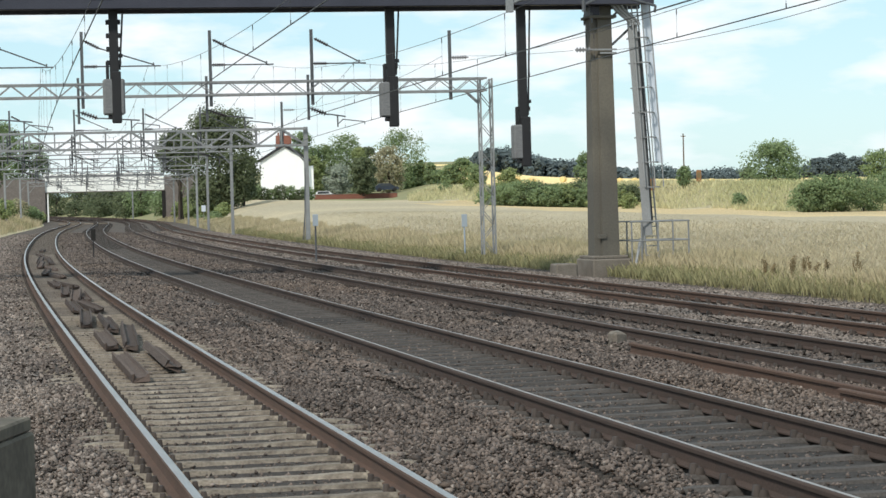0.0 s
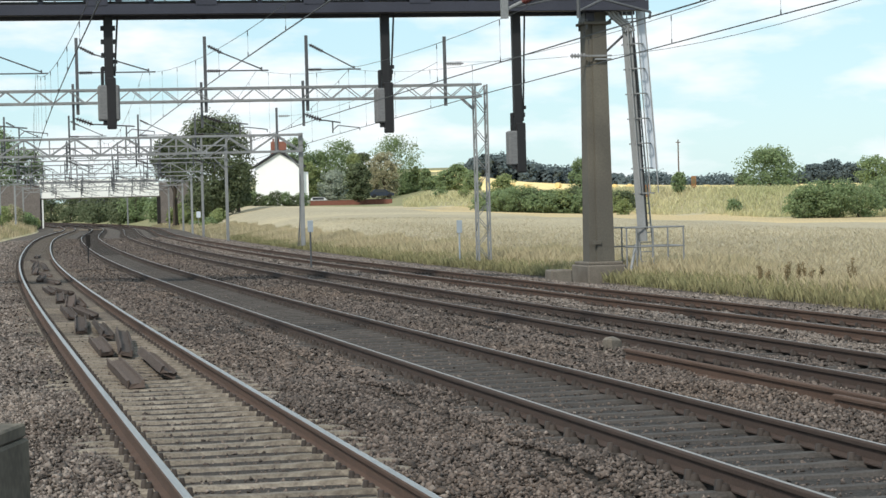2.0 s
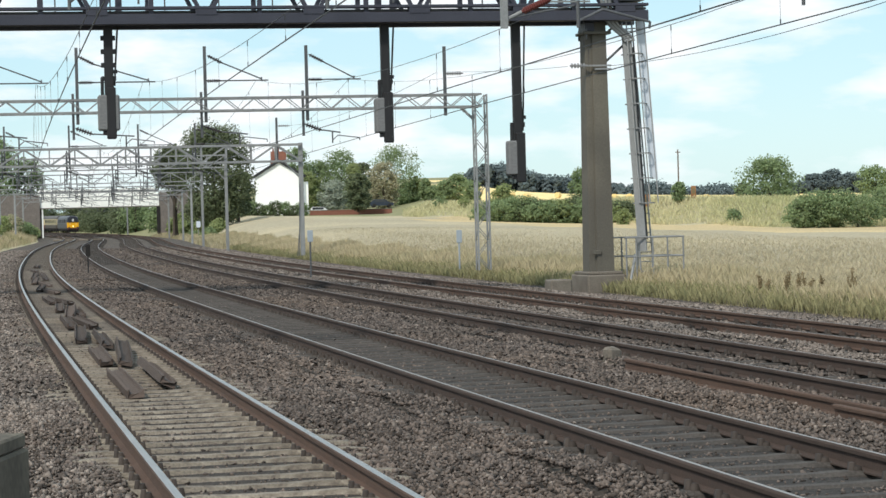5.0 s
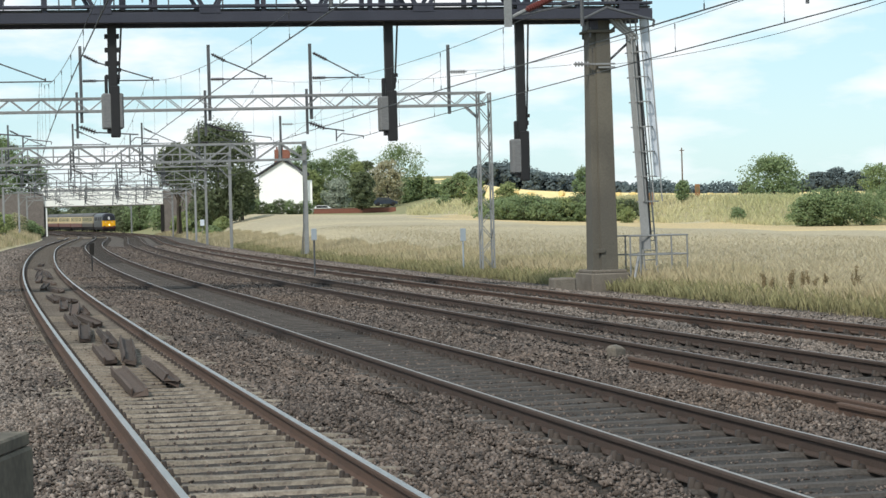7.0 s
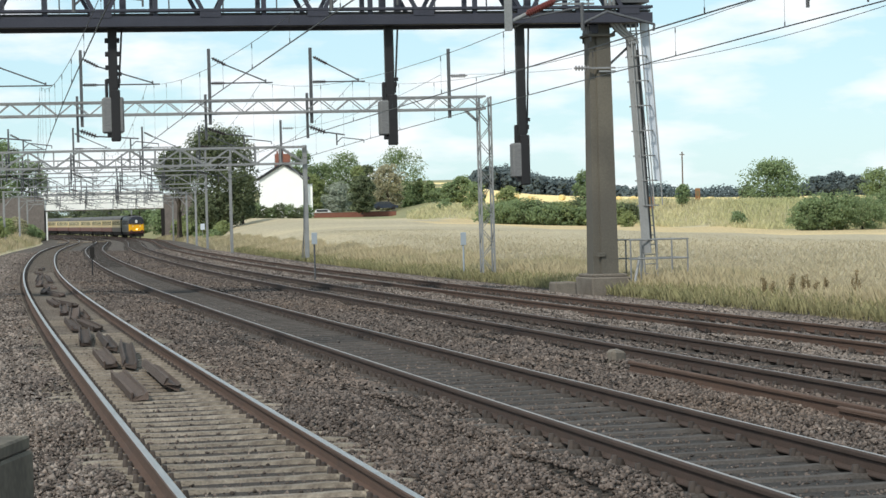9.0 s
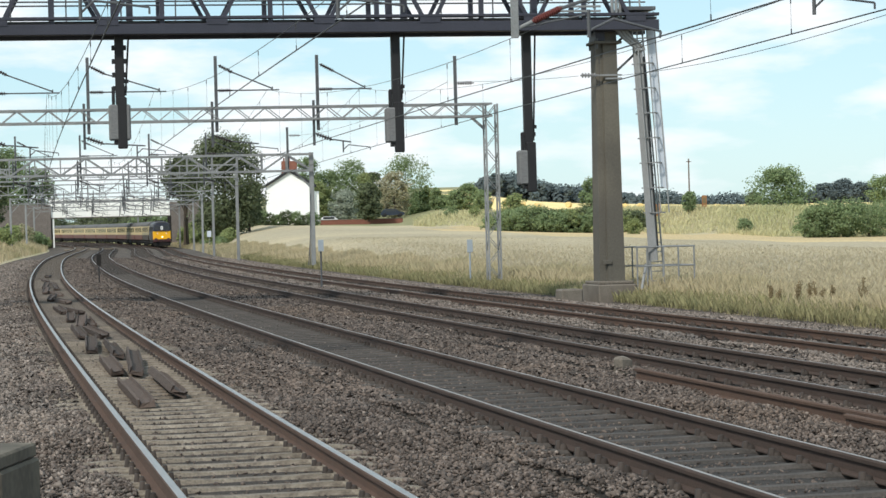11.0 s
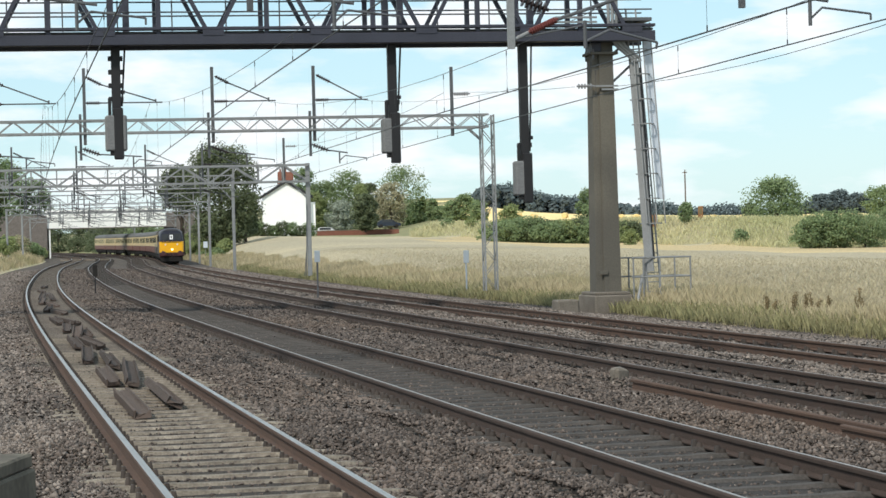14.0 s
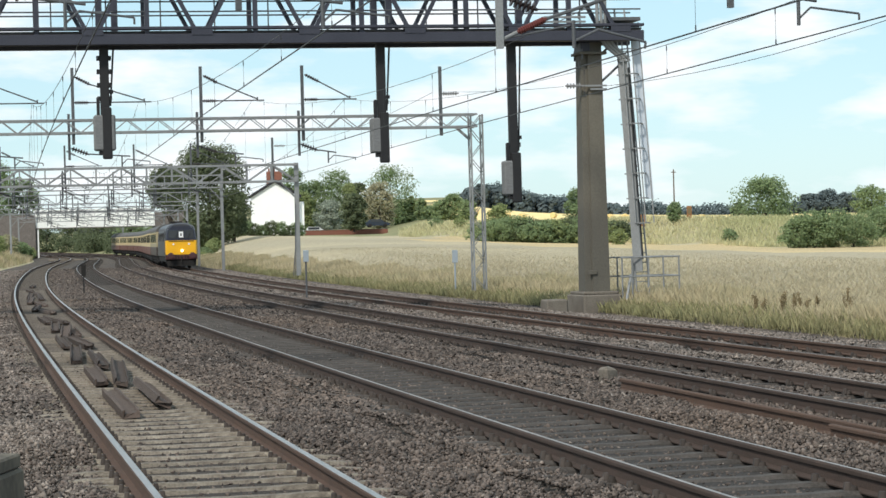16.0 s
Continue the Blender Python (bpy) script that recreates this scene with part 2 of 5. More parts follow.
def natural_spline(xs, ys):
    n = len(xs)
    h = np.diff(xs)
    a, b = np.zeros((n, n)), np.zeros(n)
    a[0, 0] = a[-1, -1] = 1
    for i in range(1, n - 1):
        a[i, i - 1], a[i, i], a[i, i + 1] = h[i - 1], 2 * (h[i - 1] + h[i]), h[i]
        b[i] = 6 * ((ys[i + 1] - ys[i]) / h[i] - (ys[i] - ys[i - 1]) / h[i - 1])
    m = np.linalg.solve(a, b)

    def f(x):
        i = np.clip(np.searchsorted(xs, x) - 1, 0, n - 2)
        t, w = x - xs[i], h[i]
        return (ys[i] * (1 - t / w) + ys[i + 1] * t / w - m[i] / 6 * t * (w - t) * (2 * w - t) / w - m[i + 1] / 6 * t * (w - t) * (w + t) / w)
    return f


_st = np.arange(-60.0, 900.0, 0.5)
_hd = natural_spline(np.array(KNOT_S, float), np.array(KNOT_H, float))(np.clip(_st, 0, 899))
_px, _py = np.cumsum(-np.sin(_hd) * 0.5), np.cumsum(np.cos(_hd) * 0.5)
_zero = int(np.argmin(abs(_st)))
_px, _py = _px - _px[_zero], _py - _py[_zero]


def rise(s):
    return 0.85 * (np.clip(np.asarray(s, float) - 100, 0, 500) / 350) ** 1.5


def heading(s):
    return np.interp(s, _st, _hd)


FALL = 0.0099            # the ground falls gently to the right across the line


def line(s, u, z=0.0, level=False):
    """World places at station s, u metres to the right of the base line, z above the rails; level leaves out the cross fall."""
    s = np.asarray(s, float)
    t = np.interp(s, _st, _hd)
    x = np.interp(s, _st, _px) + u * np.cos(t)
    return np.stack([x, np.interp(s, _st, _py) + u * np.sin(t), z + rise(s) - (0.0 if level else FALL) * x], -1)


def at(s, u, z=0.0, turn=0.0, level=False):
    """A pose on the line: x to the right across the tracks, y along them, away."""
    p = line(s, u, z, level)
    return pose(*p, 0, 0, math.degrees(heading(s)) + turn)


TRACKS = dict(a=2.13, b=5.93, c=10.02, d=13.42)
GAUGE = 1.505


# ---- mesh helpers ----
def mesh(name, verts, faces, mat=None, smooth=False):
    me = bpy.data.meshes.new(name)
    me.from_pydata([tuple(v) for v in verts], [], [tuple(f) for f in faces])
    if mat is not None:
        for x in (mat if isinstance(mat, (list, tuple)) else [mat]):
            me.materials.append(x)
    if smooth:
        me.polygons.foreach_set("use_smooth", [True] * len(me.polygons))
    me.update()
    return me


def big_mesh(name, verts, tris, mat, corners=3):
    """A mesh straight from arrays, for what comes in thousands."""
    me = bpy.data.meshes.new(name)
    v, f = np.asarray(verts, np.float32), np.asarray(tris, np.int32)
    me.vertices.add(len(v))
    me.vertices.foreach_set("co", v.ravel())
    me.loops.add(f.size)
    me.loops.foreach_set("vertex_index", f.ravel())
    me.polygons.add(len(f))
    me.polygons.foreach_set("loop_start", np.arange(0, f.size, corners, dtype=np.int32))
    me.polygons.foreach_set("loop_total", np.full(len(f), corners, np.int32))
    me.materials.append(mat)
    me.update(calc_edges=True)
    return me


def part(name, bm, mat, parent=None, label=""):
    """Links a bmesh (or mesh) as one object under a thing or a part."""
    if isinstance(bm, bpy.types.Mesh):
        me = bm
    else:
        me = bpy.data.meshes.new(name)
        bmesh.ops.recalc_face_normals(bm, faces=bm.faces[:])
        bm.to_mesh(me)
        bm.free()
    if mat is not None and not me.materials:
        me.materials.append(mat)
    ob = new(name, me)
    ob.parent = parent
    return tagged(ob, label)


def box(bm, x0, x1, y0, y1, z0, z1, bevel=0.0):
    vs = [bm.verts.new(p) for p in ((x0, y0, z0), (x1, y0, z0), (x1, y1, z0), (x0, y1, z0), (x0, y0, z1), (x1, y0, z1), (x1, y1, z1), (x0, y1, z1))]
    fs = [bm.faces.new([vs[i] for i in q]) for q in ((0, 3, 2, 1), (4, 5, 6, 7), (0, 1, 5, 4), (1, 2, 6, 5), (2, 3, 7, 6), (3, 0, 4, 7))]
    if bevel:
        es = list({e for f in fs for e in f.edges})
        bmesh.ops.bevel(bm, geom=es, offset=bevel, segments=1, affect="EDGES", profile=0.5)
    return bm


def bar(bm, a, b, w, d=None, sides=4, w2=None):
    """A straight bar from a to b: square or round, tapered when w2 is given."""
    a, b = Vector(a), Vector(b)
    z = (b - a).normalized()
    x = z.orthogonal().normalized() if abs(z.z) < 0.999 else Vector((1, 0, 0))
    if abs(z.z) < 0.999:
        x = Vector((0, 0, 1)).cross(z).normalized()
    y = z.cross(x)
    d = d or w
    rings = []
    for p, k in ((a, 1.0), (b, (w2 / w) if w2 else 1.0)):
        ring = []
        for i in range(sides):
            t = 2 * math.pi * (i + 0.5) / sides
            r = 0.5 / math.cos(math.pi / sides) if sides == 4 else 0.5
            ring.append(bm.verts.new(p + x * (math.cos(t) * r * w * k) + y * (math.sin(t) * r * d * k)))
        rings.append(ring)
    for i in range(sides):
        j = (i + 1) % sides
        bm.faces.new((rings[0][i], rings[0][j], rings[1][j], rings[1][i]))
    bm.faces.new(rings[0][::-1])
    bm.faces.new(rings[1])
    return bm


def bars(pairs, w, d=None, sides=4):
    bm = bmesh.new()
    for a, b in pairs:
        bar(bm, a, b, w, d, sides)
    return bm


def lathe(bm, a, b, profile, sides=10):
    """Rings of radius r at t along a-b."""
    a, b = Vector(a), Vector(b)
    z = (b - a).normalized()
    x = z.orthogonal().normalized()
    y = z.cross(x)
    prev = None
    for t, r in profile:
        c = a.lerp(b, t)
        ring = [bm.verts.new(c + (x * math.cos(2 * math.pi * i / sides) + y * math.sin(2 * math.pi * i / sides)) * r) for i in range(sides)]
        if prev:
            for i in range(sides):
                j = (i + 1) % sides
                bm.faces.new((prev[i], prev[j], ring[j], ring[i]))
        else:
            bm.faces.new(ring[::-1])
        prev = ring
    bm.faces.new(prev)
    return bm


def insulator_shape(a, b, r=0.07, n=6):
    prof = [(0, 0.025)]
    for i in range(n):
        t = 0.08 + 0.84 * i / n
        prof += [(t, 0.03), (t + 0.02, r), (t + 0.07, r * 0.9), (t + 0.09, 0.03)]
    prof.append((1, 0.025))
    return lathe(bmesh.new(), a, b, prof)


def thing(name, label, category, m=None, group="", kind=""):
    ob = new(name)
    ob.empty_display_size = 0.2
    if m is not None:
        ob.matrix_world = m
    return tagged(ob, label, category, group, kind)


def sweep(path_pts, profile, closed=True):
    """Sweeps a profile of (across, up) along world points; returns verts and faces."""
    p = np.asarray(path_pts, float)
    t = np.gradient(p, axis=0)
    t /= np.linalg.norm(t, axis=1)[:, None]
    side = np.stack([t[:, 1], -t[:, 0], 0 * t[:, 0]], 1)
    side /= np.linalg.norm(side, axis=1)[:, None]
    k = len(profile)
    verts = np.concatenate([p + side * a + np.array([0, 0, 1.0]) * b for a, b in profile]).reshape(k, len(p), 3).transpose(1, 0, 2).reshape(-1, 3)
    faces = []
    for i in range(len(p) - 1):
        for j in range(k if closed else k - 1):
            j2 = (j + 1) % k
            faces.append((i * k + j, i * k + j2, (i + 1) * k + j2, (i + 1) * k + j))
    return verts, faces


# ---- ground: one sheet from the track bed to the horizon ----
def base_x(y):
    return np.interp(y, _py, _px)


def smooth01(t):
    t = np.clip(t, 0, 1)
    return t * t * (3 - 2 * t)


def ground_height(x, y):
    """Height of the ground: ballast bed, left bank, verge, crop field that climbs to the far left, hill beyond."""
    x, y = np.asarray(x, float), np.asarray(y, float)
    yc = np.clip(y, _py[0] + 1, _py[-1] - 1)
    h = np.interp(yc, _py, _hd)
    s = np.interp(yc, _py, _st)
    u = (x - base_x(yc)) * np.cos(h)
    up = rise(s)
    bed = np.interp(u, [-400, -60, -25, -12, -6, -3.2, -2.2, -0.9, 15.3, 16.2, 17.6, 18.6, 22], [9, 5.5, 4.2, 2.6, 1.0, -0.15, -0.45, -0.24, -0.24, -0.27, -0.38, -0.17, -0.1]) + up
    bank_fade = smooth01((s - 90) / 90)
    bed = np.where(u < -2.2, (bed + 0.45 - up) * bank_fade - 0.45 + up, bed)
    ang = 784 + 4043 * x / np.maximum(y, 20)
    ak = [-400, 300, 450, 600, 750, 1000, 1400, 2600]
    r1 = np.interp(ang, ak, [370, 370, 365, 340, 310, 262, 225, 200])
    z1 = np.interp(ang, ak, [3.0, 3.3, 3.5, 3.1, 2.7, 1.6, 0.8, 0.5])
    z2 = np.interp(ang, [-400, 330, 480, 600, 800, 950, 1250, 2600], [6, 7, 14, 15, 14.5, 10.5, 9.0, 9.0])
    z3 = np.interp(ang, [-400, 330, 480, 700, 880, 1000, 1100, 1250, 1500, 2600], [8, 10, 24, 26, 27, 22, 17, 13.5, 13, 14])
    bank = np.interp(ang, [450, 715, 770, 1000, 1150, 2600], [0.0, 0.0, 1.7, 2.2, 2.7, 2.7])
    r = np.maximum(y, 1)
    f = -0.2 + (z1 + 0.2) * np.clip((r - 60) / (r1 - 60), 0, 1)
    f = f + (z2 - z1) * smooth01((r - r1) / (720 - r1)) + bank * smooth01((r - r1 - 2) / 22) * (1 - smooth01((r - r1 - 40) / 300))
    f = f + (z3 - z2) * smooth01((r - 720) / 560)
    w = smooth01((u - 18) / (6 + 0.02 * s))
    z = bed * (1 - w) + f * w
    return np.where(y > 560, np.where(u < 18, np.maximum(z, 0.9), z), z) - FALL * np.clip(x, -400, 400)


def ground_at(x, y):
    return float(ground_height(np.array([x]), np.array([y]))[0])


def build_ground():
    ys = np.concatenate([np.arange(-40, 120, 2.0), np.arange(120, 420, 5.0), np.arange(420, 900, 15.0), np.arange(900, 4200, 120.0)])
    vs = np.concatenate([[-2500, -1500, -900, -500, -300, -200, -120, -80, -50, -35], np.arange(-28, -4, 2.0), np.arange(-4, 0, 0.4), [0, 5, 10, 15], np.arange(15.2, 26, 0.6),
                         np.arange(26, 120, 6.0), np.arange(120, 400, 14.0), np.arange(400, 1000, 60.0), [1000, 1400, 2000, 3000]])
    yy, vv = np.meshgrid(ys, vs, indexing="ij")
    xx = base_x(np.clip(yy, _py[0], _py[-1])) + vv
    zz = ground_height(xx, yy)
    n, m = yy.shape
    idx = np.arange(n * m).reshape(n, m)
    quads = np.stack([idx[:-1, :-1], idx[:-1, 1:], idx[1:, 1:], idx[1:, :-1]], -1).reshape(-1, 4)
    me = big_mesh("ground", np.stack([xx, yy, zz], -1).reshape(-1, 3), quads, M["ballast_bed"], 4)
    for k in ("field", "green_grass", "stubble", "grass", "sunlit_strip"):
        me.materials.append(M[k])
    cx, cy = xx.reshape(-1)[quads].mean(1), yy.reshape(-1)[quads].mean(1)
    cu = vv.reshape(-1)[quads].mean(1) * np.cos(np.interp(np.clip(cy, _py[0], _py[-1]), _py, _hd))
    ang = 784 + 4043 * cx / np.maximum(cy, 20)
    r1 = np.interp(ang, [-400, 300, 450, 600, 750, 1000, 1400, 2600], [370, 370, 365, 340, 310, 262, 225, 200])
    idx = np.zeros(len(quads), np.int32)
    idx[(cu > 18.5)] = 4
    idx[(cu > 21.5)] = 1
    # far strip of the crop takes the brighter colour painted for sunshine
    idx[(cu > 21.5) & (cy > r1 - 40) & (ang > 760)] = 5
    idx[(cu > 21.5) & (cy > r1 + 2)] = 4
    idx[(cu > 40) & (cy > r1 + 60)] = 3
    idx[(cu > 21.5) & (cy > r1 + 2) & (ang < 775)] = 2
    idx[(cu > 40) & (cy > 1000)] = 2
    idx[cu < -2.4] = 4
    idx[cu < -9] = 2
    idx[(cy > 620) & (cu < 40)] = 2
    idx[(cy > 395) & (cu > 16.6) & (ang < 330)] = 2
    idx[(cy > 395) & (cu < -2.4)] = 2
    me.polygons.foreach_set("material_index", idx)
    me.polygons.foreach_set("use_smooth", [True] * len(quads))
    tagged(new("ground", me), "ballast bed, dry grass verges and ripe crop field rising to a hill", "ground", kind="structure")


build_ground()

# ---- tracks ----
RAIL_PROFILE = [(-0.07, -0.159), (0.07, -0.159), (0.07, -0.148), (0.015, -0.13), (0.009, -0.05), (0.034, -0.042), (0.036, -0.015), (0.029, -0.004), (0.015, 0.0),
                (-0.015, 0.0), (-0.029, -0.004), (-0.036, -0.015), (-0.034, -0.042), (-0.009, -0.05), (-0.015, -0.13), (-0.07, -0.148)]


def rail_mesh(name, stations, u, z, side_mat, head_mat, worn):
    verts, faces = sweep(line(stations, u, z), RAIL_PROFILE)
    me = mesh(name, verts, faces, [side_mat, head_mat])
    k = len(RAIL_PROFILE)
    me.polygons.foreach_set("material_index", [1 if (i % k) in worn else 0 for i in range(len(faces))])
    return me


def sleeper_mesh(name, mat):
    """A concrete sleeper, 2.5 m, dished in the middle, with rail seats."""
    bm = bmesh.new()
    prof = [(-1.25, 0.0), (-1.1, 0.012), (-0.5, 0.012), (-0.3, 0.004), (0.3, 0.004), (0.5, 0.012), (1.1, 0.012), (1.25, 0.0)]
    rows = []
    for x, z in prof:
        rows.append([bm.verts.new((x, y, zz)) for y, zz in ((-0.125, -0.2), (-0.09, z - 0.03), (-0.06, z), (0.06, z), (0.09, z - 0.03), (0.125, -0.2))])
    for a, b in zip(rows, rows[1:]):
        for i in range(5):
            bm.faces.new((a[i], a[i + 1], b[i + 1], b[i]))
    bm.faces.new(rows[0])
    bm.faces.new(rows[-1][::-1])
    bmesh.ops.recalc_face_normals(bm, faces=bm.faces[:])
    me = bpy.data.meshes.new(name)
    bm.to_mesh(me)
    bm.free()
    me.materials.append(mat)
    return me


def clip_arrays(stations, u, big):
    """Sprung clips and housings on both sides of both rails at every sleeper."""
    vs, fs, n = [], [], 0
    cube = np.array([(x, y, z) for z in (0, 1) for x, y in ((-1, -1), (1, -1), (1, 1), (-1, 1))], float)
    q = np.array([(0, 1, 5, 4), (1, 2, 6, 5), (2, 3, 7, 6), (3, 0, 4, 7), (4, 5, 6, 7)])
    for s in stations:
        h = heading(s)
        c, d = math.cos(h), math.sin(h)
        for rail in (-1, 1):
            for side in (-1, 1):
                for du, half, z0, hgt, lng in ((0.10, 0.033 * big, -0.165, 0.05 * big, 0.05 * big), (0.135, 0.028 * big, -0.165, 0.075 * big, 0.027 * big)):
                    p = line(s, u + rail * GAUGE / 2 + side * du, z0)
                    k = cube * (half, lng, hgt)
                    k[4:, 0] *= 0.6
                    vs.append(np.stack([p[0] + k[:, 0] * c - k[:, 1] * d, p[1] + k[:, 0] * d + k[:, 1] * c, p[2] + k[:, 2]], 1))
                    fs.append(q + n)
                    n += 8
    return np.concatenate(vs), np.concatenate(fs)


def build_track(letter, u, sleeper_mat, label, pitch, first, proud, head):
    t = thing("railway_track", label, "track", group="running lines")
    near = np.concatenate([np.arange(-8, 120, 1.0), np.arange(120, 640, 4.0)])
    for side in (-1, 1):
        part("rail", rail_mesh("rail", near, u + side * GAUGE / 2, 0.0, M["dark_rail_side" if letter in "bc" else "rail_side"], M[head], dict(a=(7, 8, 9), b=(7, 8)).get(letter, (8,))), None, t, "rusty steel rail with a worn running surface")
    if letter in "ab":
        st = np.arange(8, 130, 0.5)
        v, f = sweep(line(st, u, 0.0), [(-0.66, -0.3), (-0.66, -0.188), (-0.3, -0.180), (0.3, -0.180), (0.66, -0.188), (0.66, -0.3)], False)
        part("dirt_infill", mesh("dirt_infill", v, f, M["brown_fill" if letter == "a" else "grey_fill"]), None, t, "dirty ballast packed between the sleepers")
    me = sleeper_mesh("sleeper", sleeper_mat)
    worn = sleeper_mesh("sleeper", M["brown_sleeper"]) if letter == "a" else me
    stations = np.arange(first, 520, pitch)
    for s in stations[:170]:
        ob = new("sleeper", me if s < 46 + 8 * math.sin(s * 9.7) else worn)
        ob.parent = t
        ob.matrix_world = at(s, u + 0.02 * math.sin(s * 7.3), -0.165 + proud, 0.6 * math.sin(s * 3.1))
    v0 = np.array([(x, y, z) for z in (-0.15, 0.0) for x, y in ((-1.25, -0.1), (1.25, -0.1), (1.25, 0.1), (-1.25, 0.1))])
    f0 = [(4, 5, 6, 7), (0, 1, 5, 4), (1, 2, 6, 5), (2, 3, 7, 6), (3, 0, 4, 7)]
    vs, fs = [], []
    for k, s in enumerate(stations[170:]):
        m = np.array(at(s, u, -0.165 + proud))
        vs.append(v0 @ m[:3, :3].T + m[:3, 3])
        fs += [tuple(i + k * len(v0) for i in f) for f in f0]
    tagged(part("far_sleeper", mesh("far_sleeper", np.concatenate(vs), fs, M["brown_sleeper"] if letter == "a" else sleeper_mat), None, t), kind="stuff")
    v, f = clip_arrays(stations[:170], u, 1.12 if letter == "b" else 0.95)
    tagged(part("rail_clip", big_mesh("rail_clip", v, f, M["clip"], 4), None, t), kind="stuff")
    return t


build_track("a", TRACKS["a"], M["concrete_sleeper"], "running track of worn rails on pale concrete sleepers in ballast", 0.60, 8.0, 0.005, "rail_head")
build_track("b", TRACKS["b"], M["dirty_sleeper"], "running track of worn rails on dirt-darkened concrete sleepers", 0.67, 8.2, 0.005, "mid_head")
build_track("c", TRACKS["c"], M["dirty_sleeper"], "running track of rusty-sided rails on ballast-covered sleepers", 0.67, 8.4, -0.03, "dull_head")
build_track("d", TRACKS["d"], M["dirty_sleeper"], "running track of rusty-sided rails beside the grass verge", 0.67, 8.6, -0.02, "dull_head")


# ---- ballast stones ----
def build_ballast():
    rng = np.random.default_rng(5)
    zones = [(14, 26, 720), (26, 40, 460), (40, 62, 260), (62, 115, 130), (115, 210, 30)]
    pts = []
    for s0, s1, dens in zones:
        for u0, u1, k in ((-3.0, 18.3, 1.0),):
            n = int((s1 - s0) * (u1 - u0) * dens * k)
            pts.append(np.stack([rng.uniform(s0, s1, n), rng.uniform(u0, u1, n), np.full(n, dens)], 1))
    p = np.concatenate(pts)
    # keep what lies in view of the platform end
    w = line(p[:, 0], p[:, 1])
    a = w[:, 0] / w[:, 1]
    keep = (a > -0.205) & (a < 0.205)
    # few stones lie on sleepers of the two nearest lines, none on the rails
    for name, share in (("a", 0.16), ("b", 0.18), ("c", 0.75), ("d", 0.6)):
        d = p[:, 1] - TRACKS[name]
        inside = abs(d) < (0.70 if name in "ab" else 0.70)
        keep &= ~(inside & (rng.random(len(p)) > share))
        keep &= abs(abs(d) - GAUGE / 2) > (0.20 if name in "ab" else 0.12)
        outer = (abs(d) > 0.8) & (abs(d) < 1.25)
        keep &= ~(outer & (rng.random(len(p)) > (0.93 if name in "ab" else 0.98)))
    p, w = p[keep], w[keep]
    n = len(p)
    size = np.clip(rng.lognormal(-3.80, 0.34, n), 0.010, 0.042) * np.where(p[:, 2] < 50, 1.6, np.where(p[:, 2] < 200, 1.15, np.where(p[:, 2] < 300, 1.05, np.where(p[:, 2] < 500, 1.0, 0.92))))
    # heaps between the tracks
    mids = [(TRACKS["a"] + TRACKS["b"]) / 2, (TRACKS["b"] + TRACKS["c"]) / 2, (TRACKS["c"] + TRACKS["d"]) / 2]
    heap = sum(np.exp(-((p[:, 1] - m) / 0.55) ** 2) * 0.07 for m in mids)
    z = -0.235 + heap + rng.uniform(0, 0.035, n) + 0.02 * np.sin(p[:, 0] * 1.7 + p[:, 1] * 2.3)
    z = np.where(p[:, 1] > 15.3, z - 0.09 * np.clip(p[:, 1] - 16.0, 0, 1.6), z)
    z = np.where(p[:, 1] < -0.9, z - 0.17 * np.clip(-0.9 - p[:, 1], 0, 1.3), z)
    for name in "abcd":
        d = abs(p[:, 1] - TRACKS[name])
        z = np.where(d < 0.70, (-0.18 + 0.01 * rng.random(n)) if name in "ab" else z + 0.02, z)
        size = np.where((d < 0.70) & (name in "ab"), size * 0.7, size)
        z = np.where((d > 0.85) & (d < 1.5), z + 0.055 * (0.5 + 0.5 * np.sin(p[:, 0] * 0.9 + 3 * TRACKS[name])) + (0.035 if name == "a" else 0.02), z)
    octa = np.array([(1, 0, 0), (-1, 0, 0), (0, 1, 0), (0, -1, 0), (0, 0, 1), (0, 0, -1)], float)
    tri = np.array([(0, 2, 4), (2, 1, 4), (1, 3, 4), (3, 0, 4), (2, 0, 5), (1, 2, 5), (3, 1, 5), (0, 3, 5)])
    v = octa[None] * size[:, None, None] * rng.uniform(0.55, 1.25, (n, 6, 1)) + rng.normal(0, 0.25, (n, 6, 3)) * size[:, None, None]
    yaw = rng.uniform(0, 6.28, n)
    c, s = np.cos(yaw), np.sin(yaw)
    tilt = rng.uniform(-0.8, 0.8, n)
    ct, st = np.cos(tilt), np.sin(tilt)
    x, y, zz = v[..., 0], v[..., 1], v[..., 2] * 0.8
    y, zz = y * ct[:, None] - zz * st[:, None], y * st[:, None] + zz * ct[:, None]
    x, y = x * c[:, None] - y * s[:, None], x * s[:, None] + y * c[:, None]
    v = np.stack([x + w[:, 0, None], y + w[:, 1, None], zz + z[:, None] + w[:, 2, None]], -1).reshape(-1, 3)
    v = v.reshape(n, 6, 3)
    edge = 0.25 * np.sin(p[:, 0] * 0.7) + rng.normal(0, 0.35, n)
    pale = (p[:, 1] + edge < 0.75) | (p[:, 1] + edge > 11.5) | (rng.random(n) < 0.06)
    for mask, mat, label in ((~pale, "stone", "brown and grey crushed stone ballast between the rails"), (pale, "pale_stone", "pale pinkish-grey crushed stone ballast on the shoulders")):
        k = int(mask.sum())
        near = p[mask, 0] < 26
        whole, upper = np.arange(k)[near], np.arange(k)[~near]
        f = np.concatenate([(tri[None] + 6 * whole[:, None, None]).reshape(-1, 3), (tri[None, :4] + 6 * upper[:, None, None]).reshape(-1, 3)])
